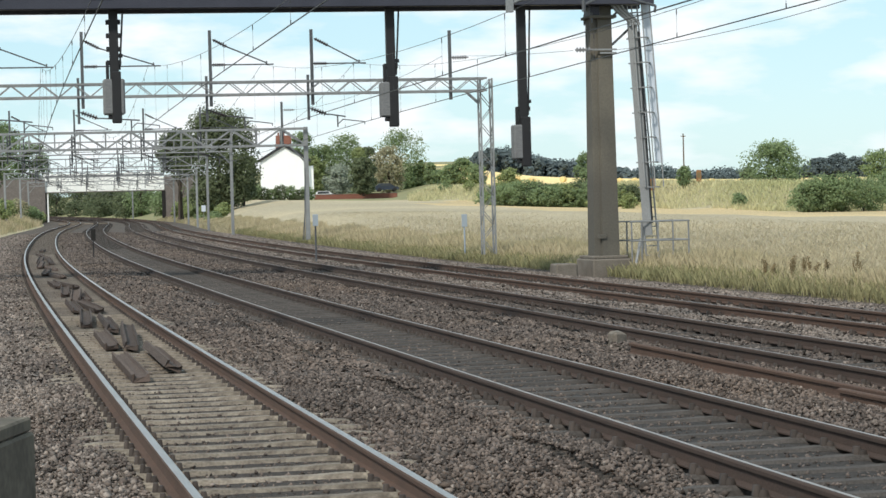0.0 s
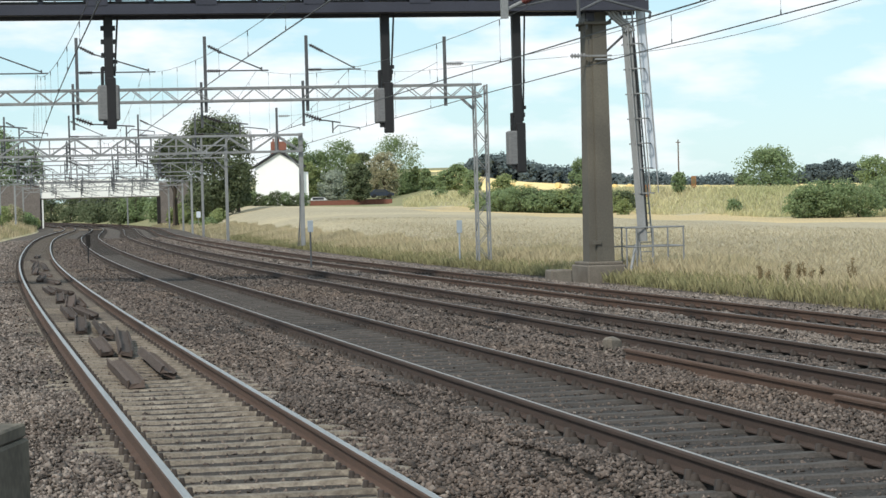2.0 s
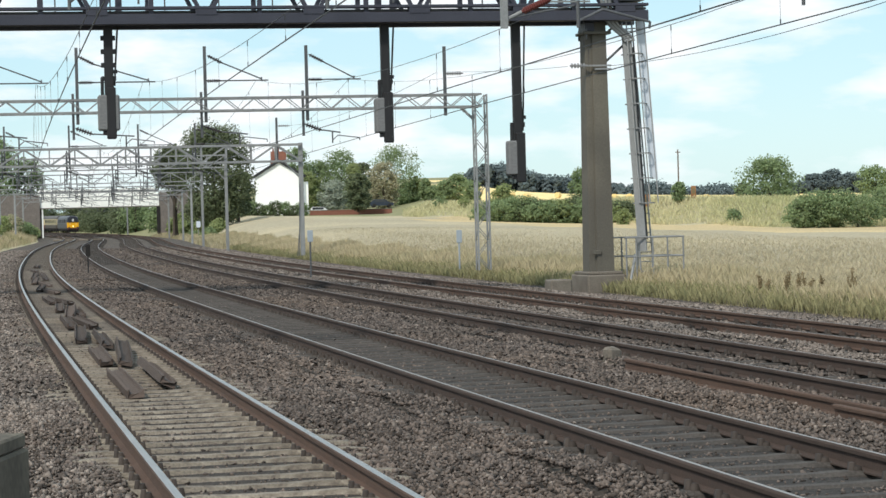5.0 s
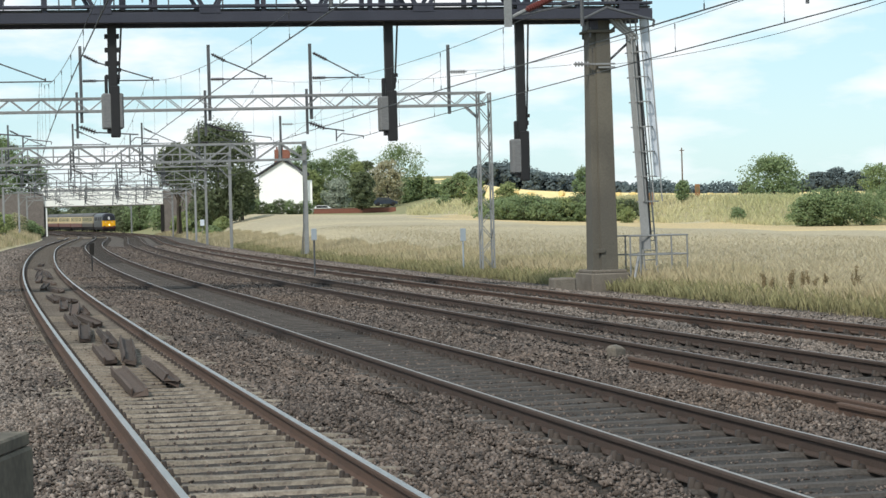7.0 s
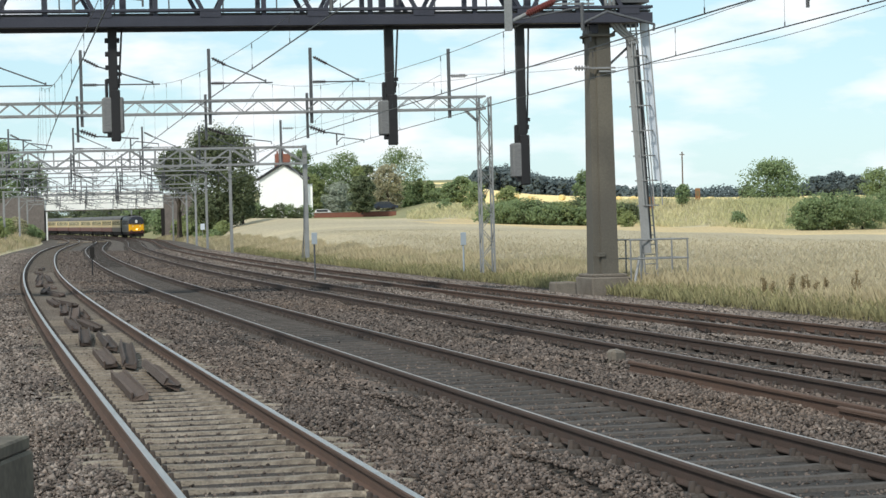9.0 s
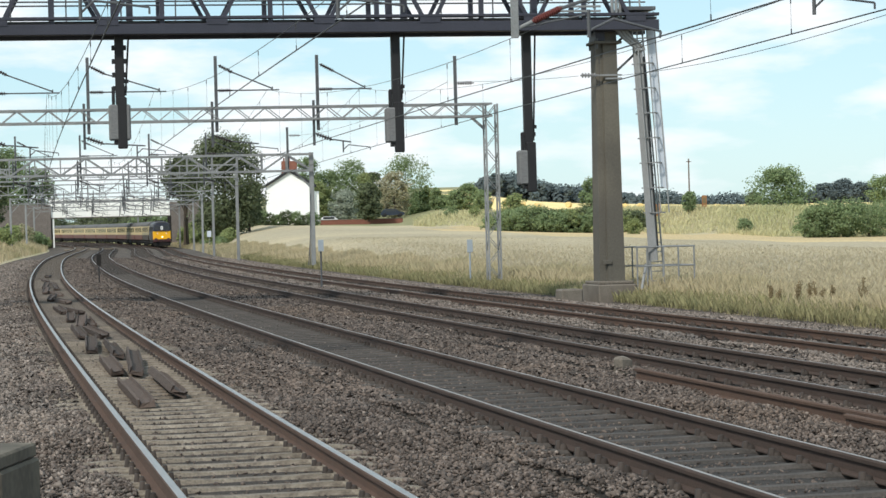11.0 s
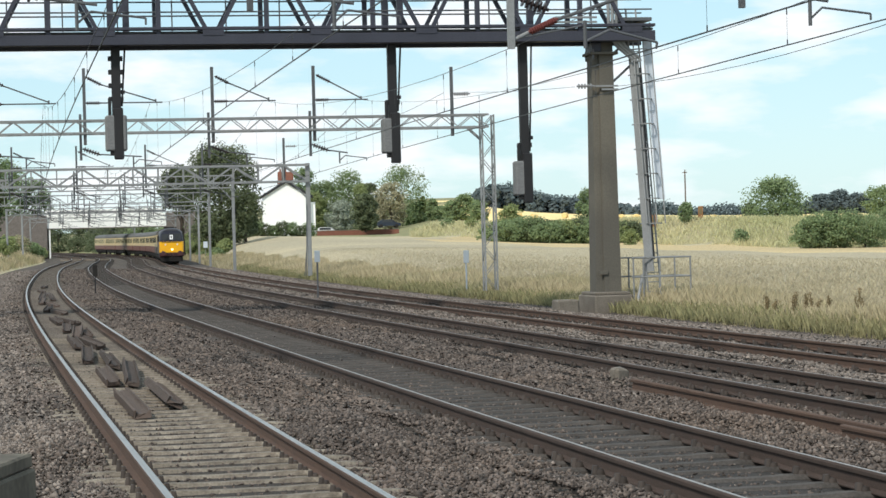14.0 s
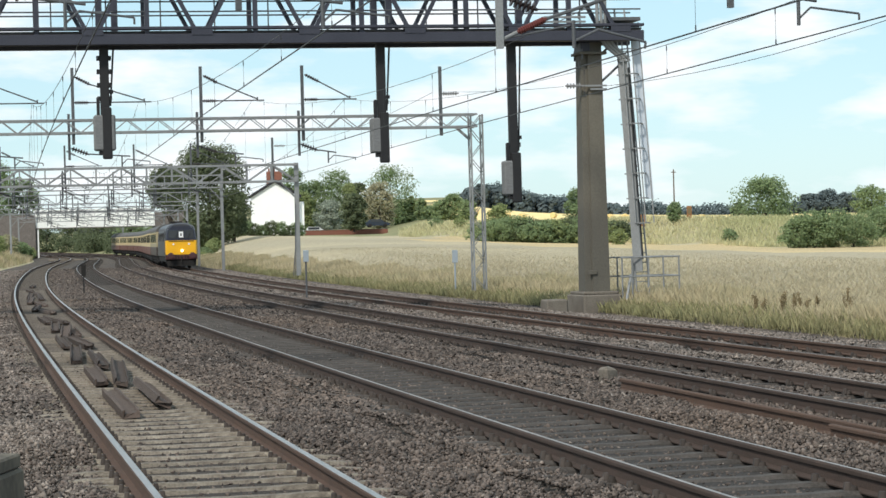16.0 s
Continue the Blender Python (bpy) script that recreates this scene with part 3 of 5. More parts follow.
        tagged(new("ballast", big_mesh("ballast", v[mask].reshape(-1, 3), f, M[mat])), label, "ballast", kind="stuff")


build_ballast()


# ---- signal gantry ----
def signal_head(parent_u, z_bottom, z_top, box_z, s, wide, label):
    g = thing("railway_signal", label, "signal", at(s, parent_u, 0, level=True), group="signals hung from the gantry")
    part("drop_post", box(bmesh.new(), -0.125, 0.125, -0.10, 0.12, z_bottom + 1.2, z_top, 0.01), M["black"], g, "black drop post")
    part("backboard", box(bmesh.new(), -0.1, 0.17, -0.24, -0.02, z_bottom, z_bottom + 1.45, 0.03), M["black"], g, "black signal case seen from the back")
    part("equipment_box", box(bmesh.new(), -0.33, wide, -0.22, 0.25, box_z, box_z + 1.0, 0.04), M["cabinet"], g, "grey steel equipment box")
    part("lower_bracket", box(bmesh.new(), -0.2, -0.05, -0.15, 0.1, box_z - 0.12, box_z - 0.002, 0.01), M["black"], g)
    for x in (-0.1, 0.34):
        part("hanger", box(bmesh.new(), x - 0.09, x + 0.09, 0.3, 0.48, z_top + 0.31, z_top + 2.8), M["navy_steel"], g, "dark steel hanger inside the gantry")
    part("top_post", box(bmesh.new(), -0.24, -0.15, -0.1, 0.0, box_z + 1.002, box_z + 1.5, 0.01), M["black"], g)
    for k in range(4 if wide > 0.2 else 1):
        bm = bmesh.new()
        zz = box_z + 1.4 + 0.38 * k
        box(bm, -0.21, 0.2, -0.08, 0.1, zz, zz + 0.13, 0.01)
        part("bracket", bm, M["black"], g)
    bm = bmesh.new()
    bar(bm, (0.27, 0, z_top), (0.15, 0, z_bottom + 1.5), 0.055, sides=6)
    bar(bm, (0.12, 0, z_top - 0.06), (0.32, 0, z_top - 0.06), 0.05)
    bar(bm, (0.1, 0, z_bottom + 1.9), (0.24, 0, z_bottom + 1.9), 0.1)
    part("cable", bm, M["black"], g)
    return g


def build_gantry():
    S = 65.2
    g = thing("signal_gantry", "dark steel lattice signal gantry spanning four tracks", "gantry", at(S, 0, 0, level=True))
    z0, z1 = 7.55, 10.4
    x0, x1 = -9.0, 19.5
    for y in (-0.75, 0.75):
        bm = bmesh.new()
        box(bm, x0, x1, y - 0.13, y + 0.13, z0, z0 + 0.30, 0.015)
        box(bm, x0, x1, y - 0.16, y + 0.16, z0 + 0.42, z0 + 0.5, 0.01)
        part("bottom_chord", bm, M["navy_steel"], g)
        part("top_chord", box(bmesh.new(), x0, x1, y - 0.13, y + 0.13, z1, z1 + 0.3, 0.015), M["navy_steel"], g)
        xs = np.arange(x0 + 0.35, x1, 3.05)
        for i, x in enumerate(xs):
            for side in (-1, 1):
                xx = x + side * 1.45
                if x0 < xx < x1:
                    part("diagonal", bar(bmesh.new(), (x + side * 0.12, y, z0 + 0.3), (xx, y, z1), 0.11, 0.11), M["navy_steel"], g)
            if x + 1.52 < x1:
                part("upright", bar(bmesh.new(), (x + 1.52, y, z0 + 0.3), (x + 1.52, y, z1), 0.13, 0.13), M["navy_steel"], g)
            part("gusset", box(bmesh.new(), x - 0.3, x + 0.3, y - 0.15, y + 0.15, z0 + 0.26, z0 + 0.44), M["navy_steel"], g)
    part("walkway", box(bmesh.new(), x0, x1, -0.62, 0.62, z0 + 0.34, z0 + 0.4), M["galv_dark"], g, "steel grating walkway")
    for zz in (0.95, 1.35):
        for y in (-0.55, 0.55):
            part("handrail", bar(bmesh.new(), (x0, y, z0 + zz), (x1, y, z0 + zz), 0.045, sides=6), M["galv_dark"], g)
    for x in np.arange(x0 + 0.6, x1, 1.55):
        part("rail_post", bar(bmesh.new(), (x, 0.55, z0 + 0.4), (x, 0.55, z0 + 1.4), 0.045, sides=6), M["galv_dark"], g)
    # column: two flanges and a recessed web, slightly tapered
    zb = 0.24
    bm = bmesh.new()
    ring = []
    for z, hw, hd in ((zb, 0.37, 0.42), (z0, 0.30, 0.34)):
        ring.append([bm.verts.new((18.035 + x * hw, y * hd, z)) for x, y in ((-1, -0.75), (-0.45, -0.75), (-0.36, -1), (1, -1), (1, 1), (-1, 1))])
    for i in range(6):
        j = (i + 1) % 6
        bm.faces.new((ring[0][i], ring[0][j], ring[1][j], ring[1][i]))
    bm.faces.new(ring[0][::-1])
    bm.faces.new(ring[1])
    part("column", bm, M["column"], g, "olive grey tapered steel column")
    part("inspection_plate", box(bmesh.new(), 17.75, 18.0, -0.47, -0.41, zb + 0.5, zb + 0.62, 0.01), M["column"], g)
    part("cap_plate", box(bmesh.new(), 17.62, 18.46, -0.5, 0.45, z0 - 0.36, z0 - 0.28, 0.01), M["column"], g)
    part("bearing", box(bmesh.new(), 17.7, 17.98, -0.4, 0.4, z0 - 0.278, z0 - 0.002, 0.02), M["navy_steel"], g)
    for y in (-0.46, 0.4):
        part("bearing_bolt", bar(bmesh.new(), (17.72, y, z0 - 0.5), (17.72, y, z0 - 0.2), 0.06, sides=6), M["galv_dark"], g)
    return g


build_gantry()
SIG_S = 64.9
signal_head(3.87, 4.38, 7.55, 4.62, SIG_S, 0.27, "black railway signal on a drop post, seen from behind")
signal_head(11.76, 4.13, 7.55, 4.42, SIG_S, 0.1, "black railway signal with grey box on a drop post")
signal_head(15.63, 2.9, 7.55, 3.12, SIG_S, 0.1, "long black drop-post railway signal beside the column")


# ---- overhead line ----
def truss_beam(g, x0, x1, z0, z1, y_half, mat, step, tube=0.07, uprights=False):
    for y in (-y_half, y_half):
        for z in (z0, z1):
            part("chord", bar(bmesh.new(), (x0, y, z), (x1, y, z), tube * 1.1), mat, g)
        n = max(2, round((x1 - x0) / step))
        xs = np.linspace(x0, x1, n + 1)
        bm = bmesh.new()
        for i in range(n):
            za, zb = (z0, z1) if i % 2 else (z1, z0)
            bar(bm, (xs[i], y, za), (xs[i + 1], y, zb), tube * (0.85 if uprights else 0.5))
            if uprights:
                bar(bm, (xs[i], y, z0), (xs[i], y, z1), tube * 0.7)
        tagged(part("lacing", bm, mat, g), kind="stuff")
    bm = bmesh.new()
    for x in np.linspace(x0, x1, max(2, round((x1 - x0) / step / 2)) + 1):
        bar(bm, (x, -y_half, z0), (x, y_half, z0), tube * 0.6)
        bar(bm, (x, -y_half, z1), (x, y_half, z1), tube * 0.6)
    tagged(part("cross_brace", bm, mat, g), kind="stuff")


def lattice_leg(g, x, z0, z1, half, mat):
    for dx in (-half, half):
        for dy in (-half, half):
            part("leg_angle", bar(bmesh.new(), (x + dx, dy, z0), (x + dx, dy, z1), 0.06), mat, g)
    bm = bmesh.new()
    n = max(4, round((z1 - z0) / (half * 2.4)))
    zs = np.linspace(z0, z1, n + 1)
    for i in range(n):
        for y in (-half, half):
            a, b = (-half, half) if i % 2 else (half, -half)
            bar(bm, (x + a, y, zs[i]), (x + b, y, zs[i + 1]), 0.026)
        for xx in (-half, half):
            a, b = (-half, half) if i % 2 else (half, -half)
            bar(bm, (x + xx, a, zs[i]), (x + xx, b, zs[i + 1]), 0.026)
    tagged(part("lacing", bm, mat, g), kind="stuff")


def registration(g, u, z_contact, z_cat, reach=1.75, ins="insulator"):
    """A drop tube at one side of a track, with the catenary arm above and the contact wire's arm below."""
    m = M["galv_dark"]
    x = u - reach
    t = part("support_arm", bar(bmesh.new(), (x, 0.12, z_contact + 0.75), (x, 0.12, z_cat + 1.25), 0.11), m, g, "dark steel mast with insulated arms")
    part("drop_tube", bar(bmesh.new(), (x - 0.16, 0.12, z_contact + 0.2), (x - 0.16, 0.12, z_contact + 1.85), 0.09), m, t)
    part("tube_clamp", bars([((x - 0.2, 0.12, z_contact + k), (x + 0.06, 0.12, z_contact + k)) for k in (1.15, 1.6)], 0.06), m, t)
    part("top_arm", bar(bmesh.new(), (x + 0.6, 0.12, z_cat + 0.66), (u + 0.2, 0.12, z_cat + 0.05), 0.05, sides=6), m, t)
    part("arm_stop", bar(bmesh.new(), (u + 0.2, 0.12, z_cat + 0.12), (u + 0.2, 0.12, z_cat), 0.06, sides=6), m, t)
    part("top_insulator", insulator_shape((x + 0.1, 0.12, z_cat + 0.92), (x + 0.66, 0.12, z_cat + 0.63)), M[ins], t, "ribbed insulator")
    part("catenary_arm", bar(bmesh.new(), (x + 0.55, 0.12, z_cat), (u + 0.45, 0.12, z_cat), 0.05, sides=6), m, t)
    part("catenary_insulator", insulator_shape((x + 0.05, 0.12, z_cat), (x + 0.6, 0.12, z_cat)), M[ins], t, "ribbed insulator")
    part("lower_insulator", insulator_shape((x - 0.1, 0.12, z_contact + 0.62), (x + 0.55, 0.12, z_contact + 0.38), 0.09), M[ins], t, "ribbed insulator")
    part("lower_arm", bar(bmesh.new(), (x + 0.55, 0.12, z_contact + 0.40), (u - 0.35, 0.12, z_contact + 0.30), 0.05, sides=6), m, t)
    part("dropper_bracket", bar(bmesh.new(), (u - 0.65, 0.12, z_contact + 0.34), (u - 0.65, 0.12, z_contact - 0.08), 0.06, sides=6), m, t)
    part("steady_arm", bars([((u - 0.65, 0.12, z_contact + 0.02), (u - 0.45, 0.12, z_contact + 0.2)), ((u - 0.45, 0.12, z_contact + 0.2), (u + 0.35, 0.12, z_contact + 0.1)), ((u + 0.35, 0.12, z_contact + 0.1), (u + 0.35, 0.12, z_contact))], 0.035, sides=6), m, t)


def pull_off(g, u, z):
    """An arm that pulls the wire away: red insulator rising from the foot of the drop tube."""
    m = M["galv_dark"]
    x = u - 1.92
    t = part("support_arm", bar(bmesh.new(), (x, 0.12, z - 0.40), (x, 0.12, 7.9), 0.10), M["galv"], g, "grey drop tube with a red insulator")
    part("red_rod", insulator_shape((x + 0.26, 0.12, z - 0.16), (x + 0.74, 0.12, z + 0.05), 0.055, 12), M["red_insulator"], t, "red ribbed insulator")
    part("rising_arm", bar(bmesh.new(), (x + 0.66, 0.12, z + 0.02), (x + 2.3, 0.12, z + 0.55), 0.055, sides=6), m, t)
    part("grey_rod", bar(bmesh.new(), (x + 0.05, 0.12, z - 0.26), (x + 0.27, 0.12, z - 0.155), 0.06, sides=8), M["galv"], t)
    part("tie_rod", bar(bmesh.new(), (x + 0.05, 0.12, z - 0.25), (x + 1.1, 0.12, z - 0.06), 0.03, sides=6), m, t)
    part("cross_bar", bars([((x + 0.7, 0.12, z), (x + 1.35, 0.12, z)), ((x + 0.7, 0.12, z + 0.07), (x + 1.35, 0.12, z + 0.07))], 0.03), M["galv"], t)
    part("bracket", bar(bmesh.new(), (x + 1.16, 0.12, z + 0.02), (x + 1.16, 0.12, z - 0.40), 0.06, sides=6), m, t)
    part("steady_arm", bars([((x + 1.16, 0.12, z - 0.3), (x + 1.55, 0.12, z - 0.12)), ((x + 1.55, 0.12, z - 0.12), (x + 2.3, 0.12, z - 0.32)), ((x + 2.3, 0.12, z - 0.32), (x + 2.28, 0.12, z - 0.42))], 0.04, sides=6), m, t)
    part("upper_insulator", insulator_shape((x + 0.15, 0.12, z + 0.35), (x + 0.6, 0.12, z + 0.18), 0.10, 6), M["insulator"], t, "brown ribbed insulator")


def portal(s, x0, x1, z0, z1, z_base, mat, kind="lattice", label="", left_leg=True, z_contact=4.8, z_cat=6.9, arms=True, y_half=0.35, reaches=(1.75, 1.75, 1.75, 1.75)):
    g = thing("overhead_line_portal", label, "portal", at(s, 0, 0, level=True), group="overhead line portals")
    truss_beam(g, x0, x1, z0, z1, y_half, M[mat], 0.55 if kind == "lattice" else 1.55, 0.065 if kind == "lattice" else 0.11 if s < 150 else 0.075, kind != "lattice")
    for x in ((x0, x1) if left_leg else (x1,)):
        if kind == "lattice":
            lattice_leg(g, x, z_base, z1, 0.22, M[mat])
            part("knee", bar(bmesh.new(), (x - 0.25, 0, z0 - 0.45), (x - 0.75, 0, z0), 0.09), M[mat], g)
        else:
            bm = bmesh.new()
            hw = 0.13 if s < 150 else 0.12
            box(bm, x - hw, x + hw, -0.16, 0.16, z_base, z1 + 0.1, 0.02)
            part("post", bm, M[mat], g)
            inward = -1 if x > 5 else 1
            if s < 150:
                part("cable_run", bars([((x - 0.24, -0.2, z_base), (x - 0.12, -0.2, z0 - 1.4)), ((x - 0.34, -0.2, z_base), (x - 0.2, -0.2, 1.6))], 0.05, sides=6), M["galv_dark"], g, "dark cable run on the post")
            part("knee", bar(bmesh.new(), (x, 0, z0 - 1.1), (x + inward * 1.0, 0, z0), 0.09), M[mat], g)
    if arms:
        for u, reach in zip(TRACKS.values(), reaches):
            if reach:
                registration(g, u + (0.12 if s < 50 else 0.0), z_contact, z_cat, reach)
            else:
                pull_off(g, u, z_contact)
    return g


PORTALS = [33.6, 82.8, 138.0, 187.0, 228.0, 262.0, 300.0, 345.0, 420.0]
portal(33.6, -4.5, 18.0, 6.6, 7.1, -0.3, "galv", label="galvanised lattice portal carrying the overhead wires", z_cat=6.9, z_contact=5.1, reaches=(1.75, 1.75, 0, 1.6))
portal(82.8, -4.5, 18.27, 6.05, 6.5, 0.0, "galv", label="galvanised lattice portal carrying the overhead wires over four tracks", z_contact=4.9, z_cat=7.15, reaches=(2.0, 2.35, 1.85, 1.55))
portal(138.0, -4.5, 18.0, 5.75, 6.75, 0.0, "galv", "heavy", label="grey steel portal with a deep truss and plain posts")
portal(187.0, -4.5, 17.0, 6.7, 7.7, -0.3, "galv", "heavy", label="grey steel portal with a deep truss and plain posts")
portal(228.0, -4.5, 17.0, 6.4, 7.3, -0.3, "galv", "heavy", label="grey steel portal with a deep truss and plain posts")
portal(262.0, -4.5, 17.0, 6.0, 6.6, -0.3, "galv", "heavy", label="grey steel portal with plain posts near the bridge")
portal(300.0, -4.5, 17.0, 6.0, 6.6, -0.3, "galv", "heavy", label="grey steel portal with plain posts near the bridge")
portal(345.0, -4.5, 17.0, 6.0, 6.6, -0.3, "galv", "heavy", label="grey steel portal with plain posts near the bridge")
portal(430.0, -4.5, 17.0, 6.0, 6.6, -0.3, "galv", "heavy", label="grey steel portal beyond the bridge")


CON_Z = dict(a=(5.2, 4.4), b=(5.31, 5.0), c=(4.6, 4.68), d=(4.94, 4.9))        # contact wire at the first and the second portal
LOW_Z = dict(a=5.46, b=5.75, c=5.42, d=5.48)                                     # lowest point of the long first span of the upper wire


def wire_height(k, a, b, t, catenary):
    """Height of a wire at share t of the span from a to b; the upper one hangs in a parabola."""
    s = a + (b - a) * t
    if b <= 82.8:
        if catenary:
            return LOW_Z[k] + (7.15 - LOW_Z[k]) * ((s - 44.5) / 38.3) ** 2
        return CON_Z[k][0] + (CON_Z[k][1] - CON_Z[k][0]) * (s - 33.6) / 49.2
    za = (7.15 if catenary else CON_Z[k][1]) if a == 82.8 else (6.9 if catenary else 4.85)
    sag = min(1.3, 1.15 * ((b - a) / 49.2) ** 2) if catenary else 0.03
    return za + ((6.9 if catenary else 4.85) - za) * t - sag * 4 * t * (1 - t)


def wire_points(k, stations, u, catenary):
    pts = []
    for a, b in zip(stations, stations[1:]):
        for t in np.linspace(0, 1, 19)[:-1]:
            pts.append((a + (b - a) * t, u, wire_height(k, a, b, t, catenary)))
    pts.append((stations[-1], u, wire_height(k, stations[-2], stations[-1], 1.0, catenary)))
    return [tuple(line(s, uu, z, True)) for s, uu, z in pts]


def wire_mesh(name, pts, r, mat):
    verts, faces = sweep(pts, [(-r, -r), (r, -r), (r, r), (-r, r)])
    return mesh(name, verts, faces, mat)


def build_wires():
    st = [8.0, 82.8] + PORTALS[2:-1] + [430.0, 480.0]
    for k, u in TRACKS.items():
        g = thing("overhead_wire", "dark catenary and contact wire with droppers above the track", "overhead wire", group="overhead wires")
        part("catenary_wire", wire_mesh("catenary_wire", wire_points(k, st, u, True), 0.0048, M["wire"]), None, g)
        part("contact_wire", wire_mesh("contact_wire", wire_points(k, st, u, False), 0.009, M["wire"]), None, g)
        for a, b in list(zip(st, st[1:]))[:4]:
            for t in np.linspace(0.05, 0.95, 12 if a < 20 else 7):
                s = a + (b - a) * t
                zc, zt = wire_height(k, a, b, t, False), wire_height(k, a, b, t, True)
                d = part("dropper", bar(bmesh.new(), line(s, u, zc, True), line(s, u, zt, True), 0.0055), M["wire"], g)
                for z in (zc + 0.04, zt - 0.06):
                    part("dropper_clip", bar(bmesh.new(), line(s, u, z - 0.05, True), line(s, u, z + 0.05, True), 0.022, sides=6), M["wire"], d)


build_wires()


# ---- road bridge ----
def build_bridge():
    g = thing("road_bridge", "white-painted steel girder road bridge on brick abutments over the tracks", "bridge", at(388.0, 0, 0), kind="")
    zb, zt = 4.75, 6.95
    part("girder", box(bmesh.new(), -1.2, 18.6, -0.2, 0.2, zb, zt, 0.04), M["bridge_white"], g, "white-painted girder")
    part("bottom_flange", box(bmesh.new(), -1.2, 18.6, -0.35, 0.35, zb - 0.14, zb - 0.005), M["concrete"], g)
    part("girder", box(bmesh.new(), -1.2, 18.6, 7.6, 8.0, zb, zt, 0.04), M["bridge_white"], g, "white-painted girder")
    for x in np.arange(0.4, 18.3, 1.7):
        part("stiffener", box(bmesh.new(), x - 0.05, x + 0.05, -0.3, -0.203, zb, zt), M["bridge_white"], g)
    part("parapet_rail", box(bmesh.new(), -1.2, 18.6, -0.1, 0.1, zt + 0.35, zt + 0.55, 0.02), M["galv_dark"], g)
    part("parapet", box(bmesh.new(), -1.2, 18.6, 7.7, 7.9, zt + 0.1, zt + 1.0, 0.02), M["bridge_white"], g)
    part("end_pier", box(bmesh.new(), -1.0, -0.72, -0.2, 0.2, -0.6, zb - 0.15, 0.02), M["bridge_white"], g, "white-painted steel end pier")
    part("deck", box(bmesh.new(), -1.2, 18.6, 0.21, 7.59, zb + 0.1, zb + 0.5), M["concrete"], g)
    part("end_pier", box(bmesh.new(), 18.2, 18.75, -0.3, 0.38, -0.6, zb - 0.15, 0.03), M["under"], g, "black steel end pier")
    for x0, x1 in ((-7.0, -0.7), (18.8, 26.0)):
        part("abutment", box(bmesh.new(), x0, x1, 0.4, 7.4, -0.6, zb - 0.15, 0.05), M["old_brick"], g, "sooty brick abutment")
    part("wing_wall", box(bmesh.new(), -12.0, -1.25, -0.6, 0.38, 0.0, zt, 0.05), M["old_brick"], g, "brown brick wing wall")
    part("wing_wall", box(bmesh.new(), 18.65, 26.0, -0.2, 0.38, 0.0, zt + 0.1, 0.05), M["old_brick"], g, "brown brick wing wall")
    return g


build_bridge()


# ---- house ----
def build_house():
    x, y = -27.0, 395.0
    z = 1.772 + (434.5 - 402) * y / LENS - FALL * x
    g = thing("house", "white rendered house with dark gable boards and brick chimney", "house", pose(x, y, z, 0, 0, 5))
    w, eave, apex, dep = 4.1, 5.5, 8.0, 9.0
    bm = bmesh.new()
    f = [bm.verts.new(p) for p in ((-w, 0, -1.5), (w, 0, -1.5), (w, 0, eave), (0, 0, apex), (-w, 0, eave))]
    b = [bm.verts.new(p) for p in ((-w, dep, -1.5), (w, dep, -1.5), (w, dep, eave), (0, dep, apex), (-w, dep, eave))]
    bm.faces.new(f)
    bm.faces.new(b[::-1])
    for i in range(5):
        j = (i + 1) % 5
        bm.faces.new((f[i], b[i], b[j], f[j]))
    part("wall", bm, M["white_paint"], g, "white rendered gable wall")
    k = (apex - eave) / w
    for sgn in (-1, 1):
        bm = bmesh.new()
        o = 0.45
        q = [(0, apex + 0.06), (sgn * (w + o), eave - k * o + 0.06), (sgn * (w + o), eave - k * o + 0.3), (0, apex + 0.32)]
        vs = [bm.verts.new((a, yy, c)) for yy in (-0.3, dep + 0.3) for a, c in q]
        for idx in ((0, 1, 2, 3), (7, 6, 5, 4), (0, 4, 5, 1), (1, 5, 6, 2), (2, 6, 7, 3), (3, 7, 4, 0)):
            bm.faces.new([vs[i] for i in idx])
        part("roof", bm, M["slate"], g, "dark slate roof slope")
        bm = bmesh.new()
        vs = [bm.verts.new((a, yy, c)) for yy in (-0.36, -0.31) for a, c in [(0, apex - 0.2), (sgn * (w + o), eave - k * o - 0.2), (sgn * (w + o), eave - k * o + 0.32), (0, apex + 0.34)]]
        for idx in ((0, 1, 2, 3), (7, 6, 5, 4), (0, 4, 5, 1), (1, 5, 6, 2), (2, 6, 7, 3), (3, 7, 4, 0)):
            bm.faces.new([vs[i] for i in idx])
        part("barge_board", bm, M["dark_paint"], g, "black barge board")
    ch = part("chimney", box(bmesh.new(), -1.35, 1.35, 0.6, 1.6, apex - 0.9, apex + 1.75, 0.04), M["brick"], g, "red brick chimney stack")
    for px in (-0.9, 0.0, 0.9):
        part("chimney_pot", lathe(bmesh.new(), (px, 1.1, apex + 1.75), (px, 1.1, apex + 2.3), [(0, 0.17), (0.8, 0.14), (0.85, 0.17), (1, 0.16)]), M["brick"], ch)
    part("extension", box(bmesh.new(), w, w + 0.9, 0.8, 6, -1.5, 4.4), M["white_paint"], g, "white side extension")


build_house()


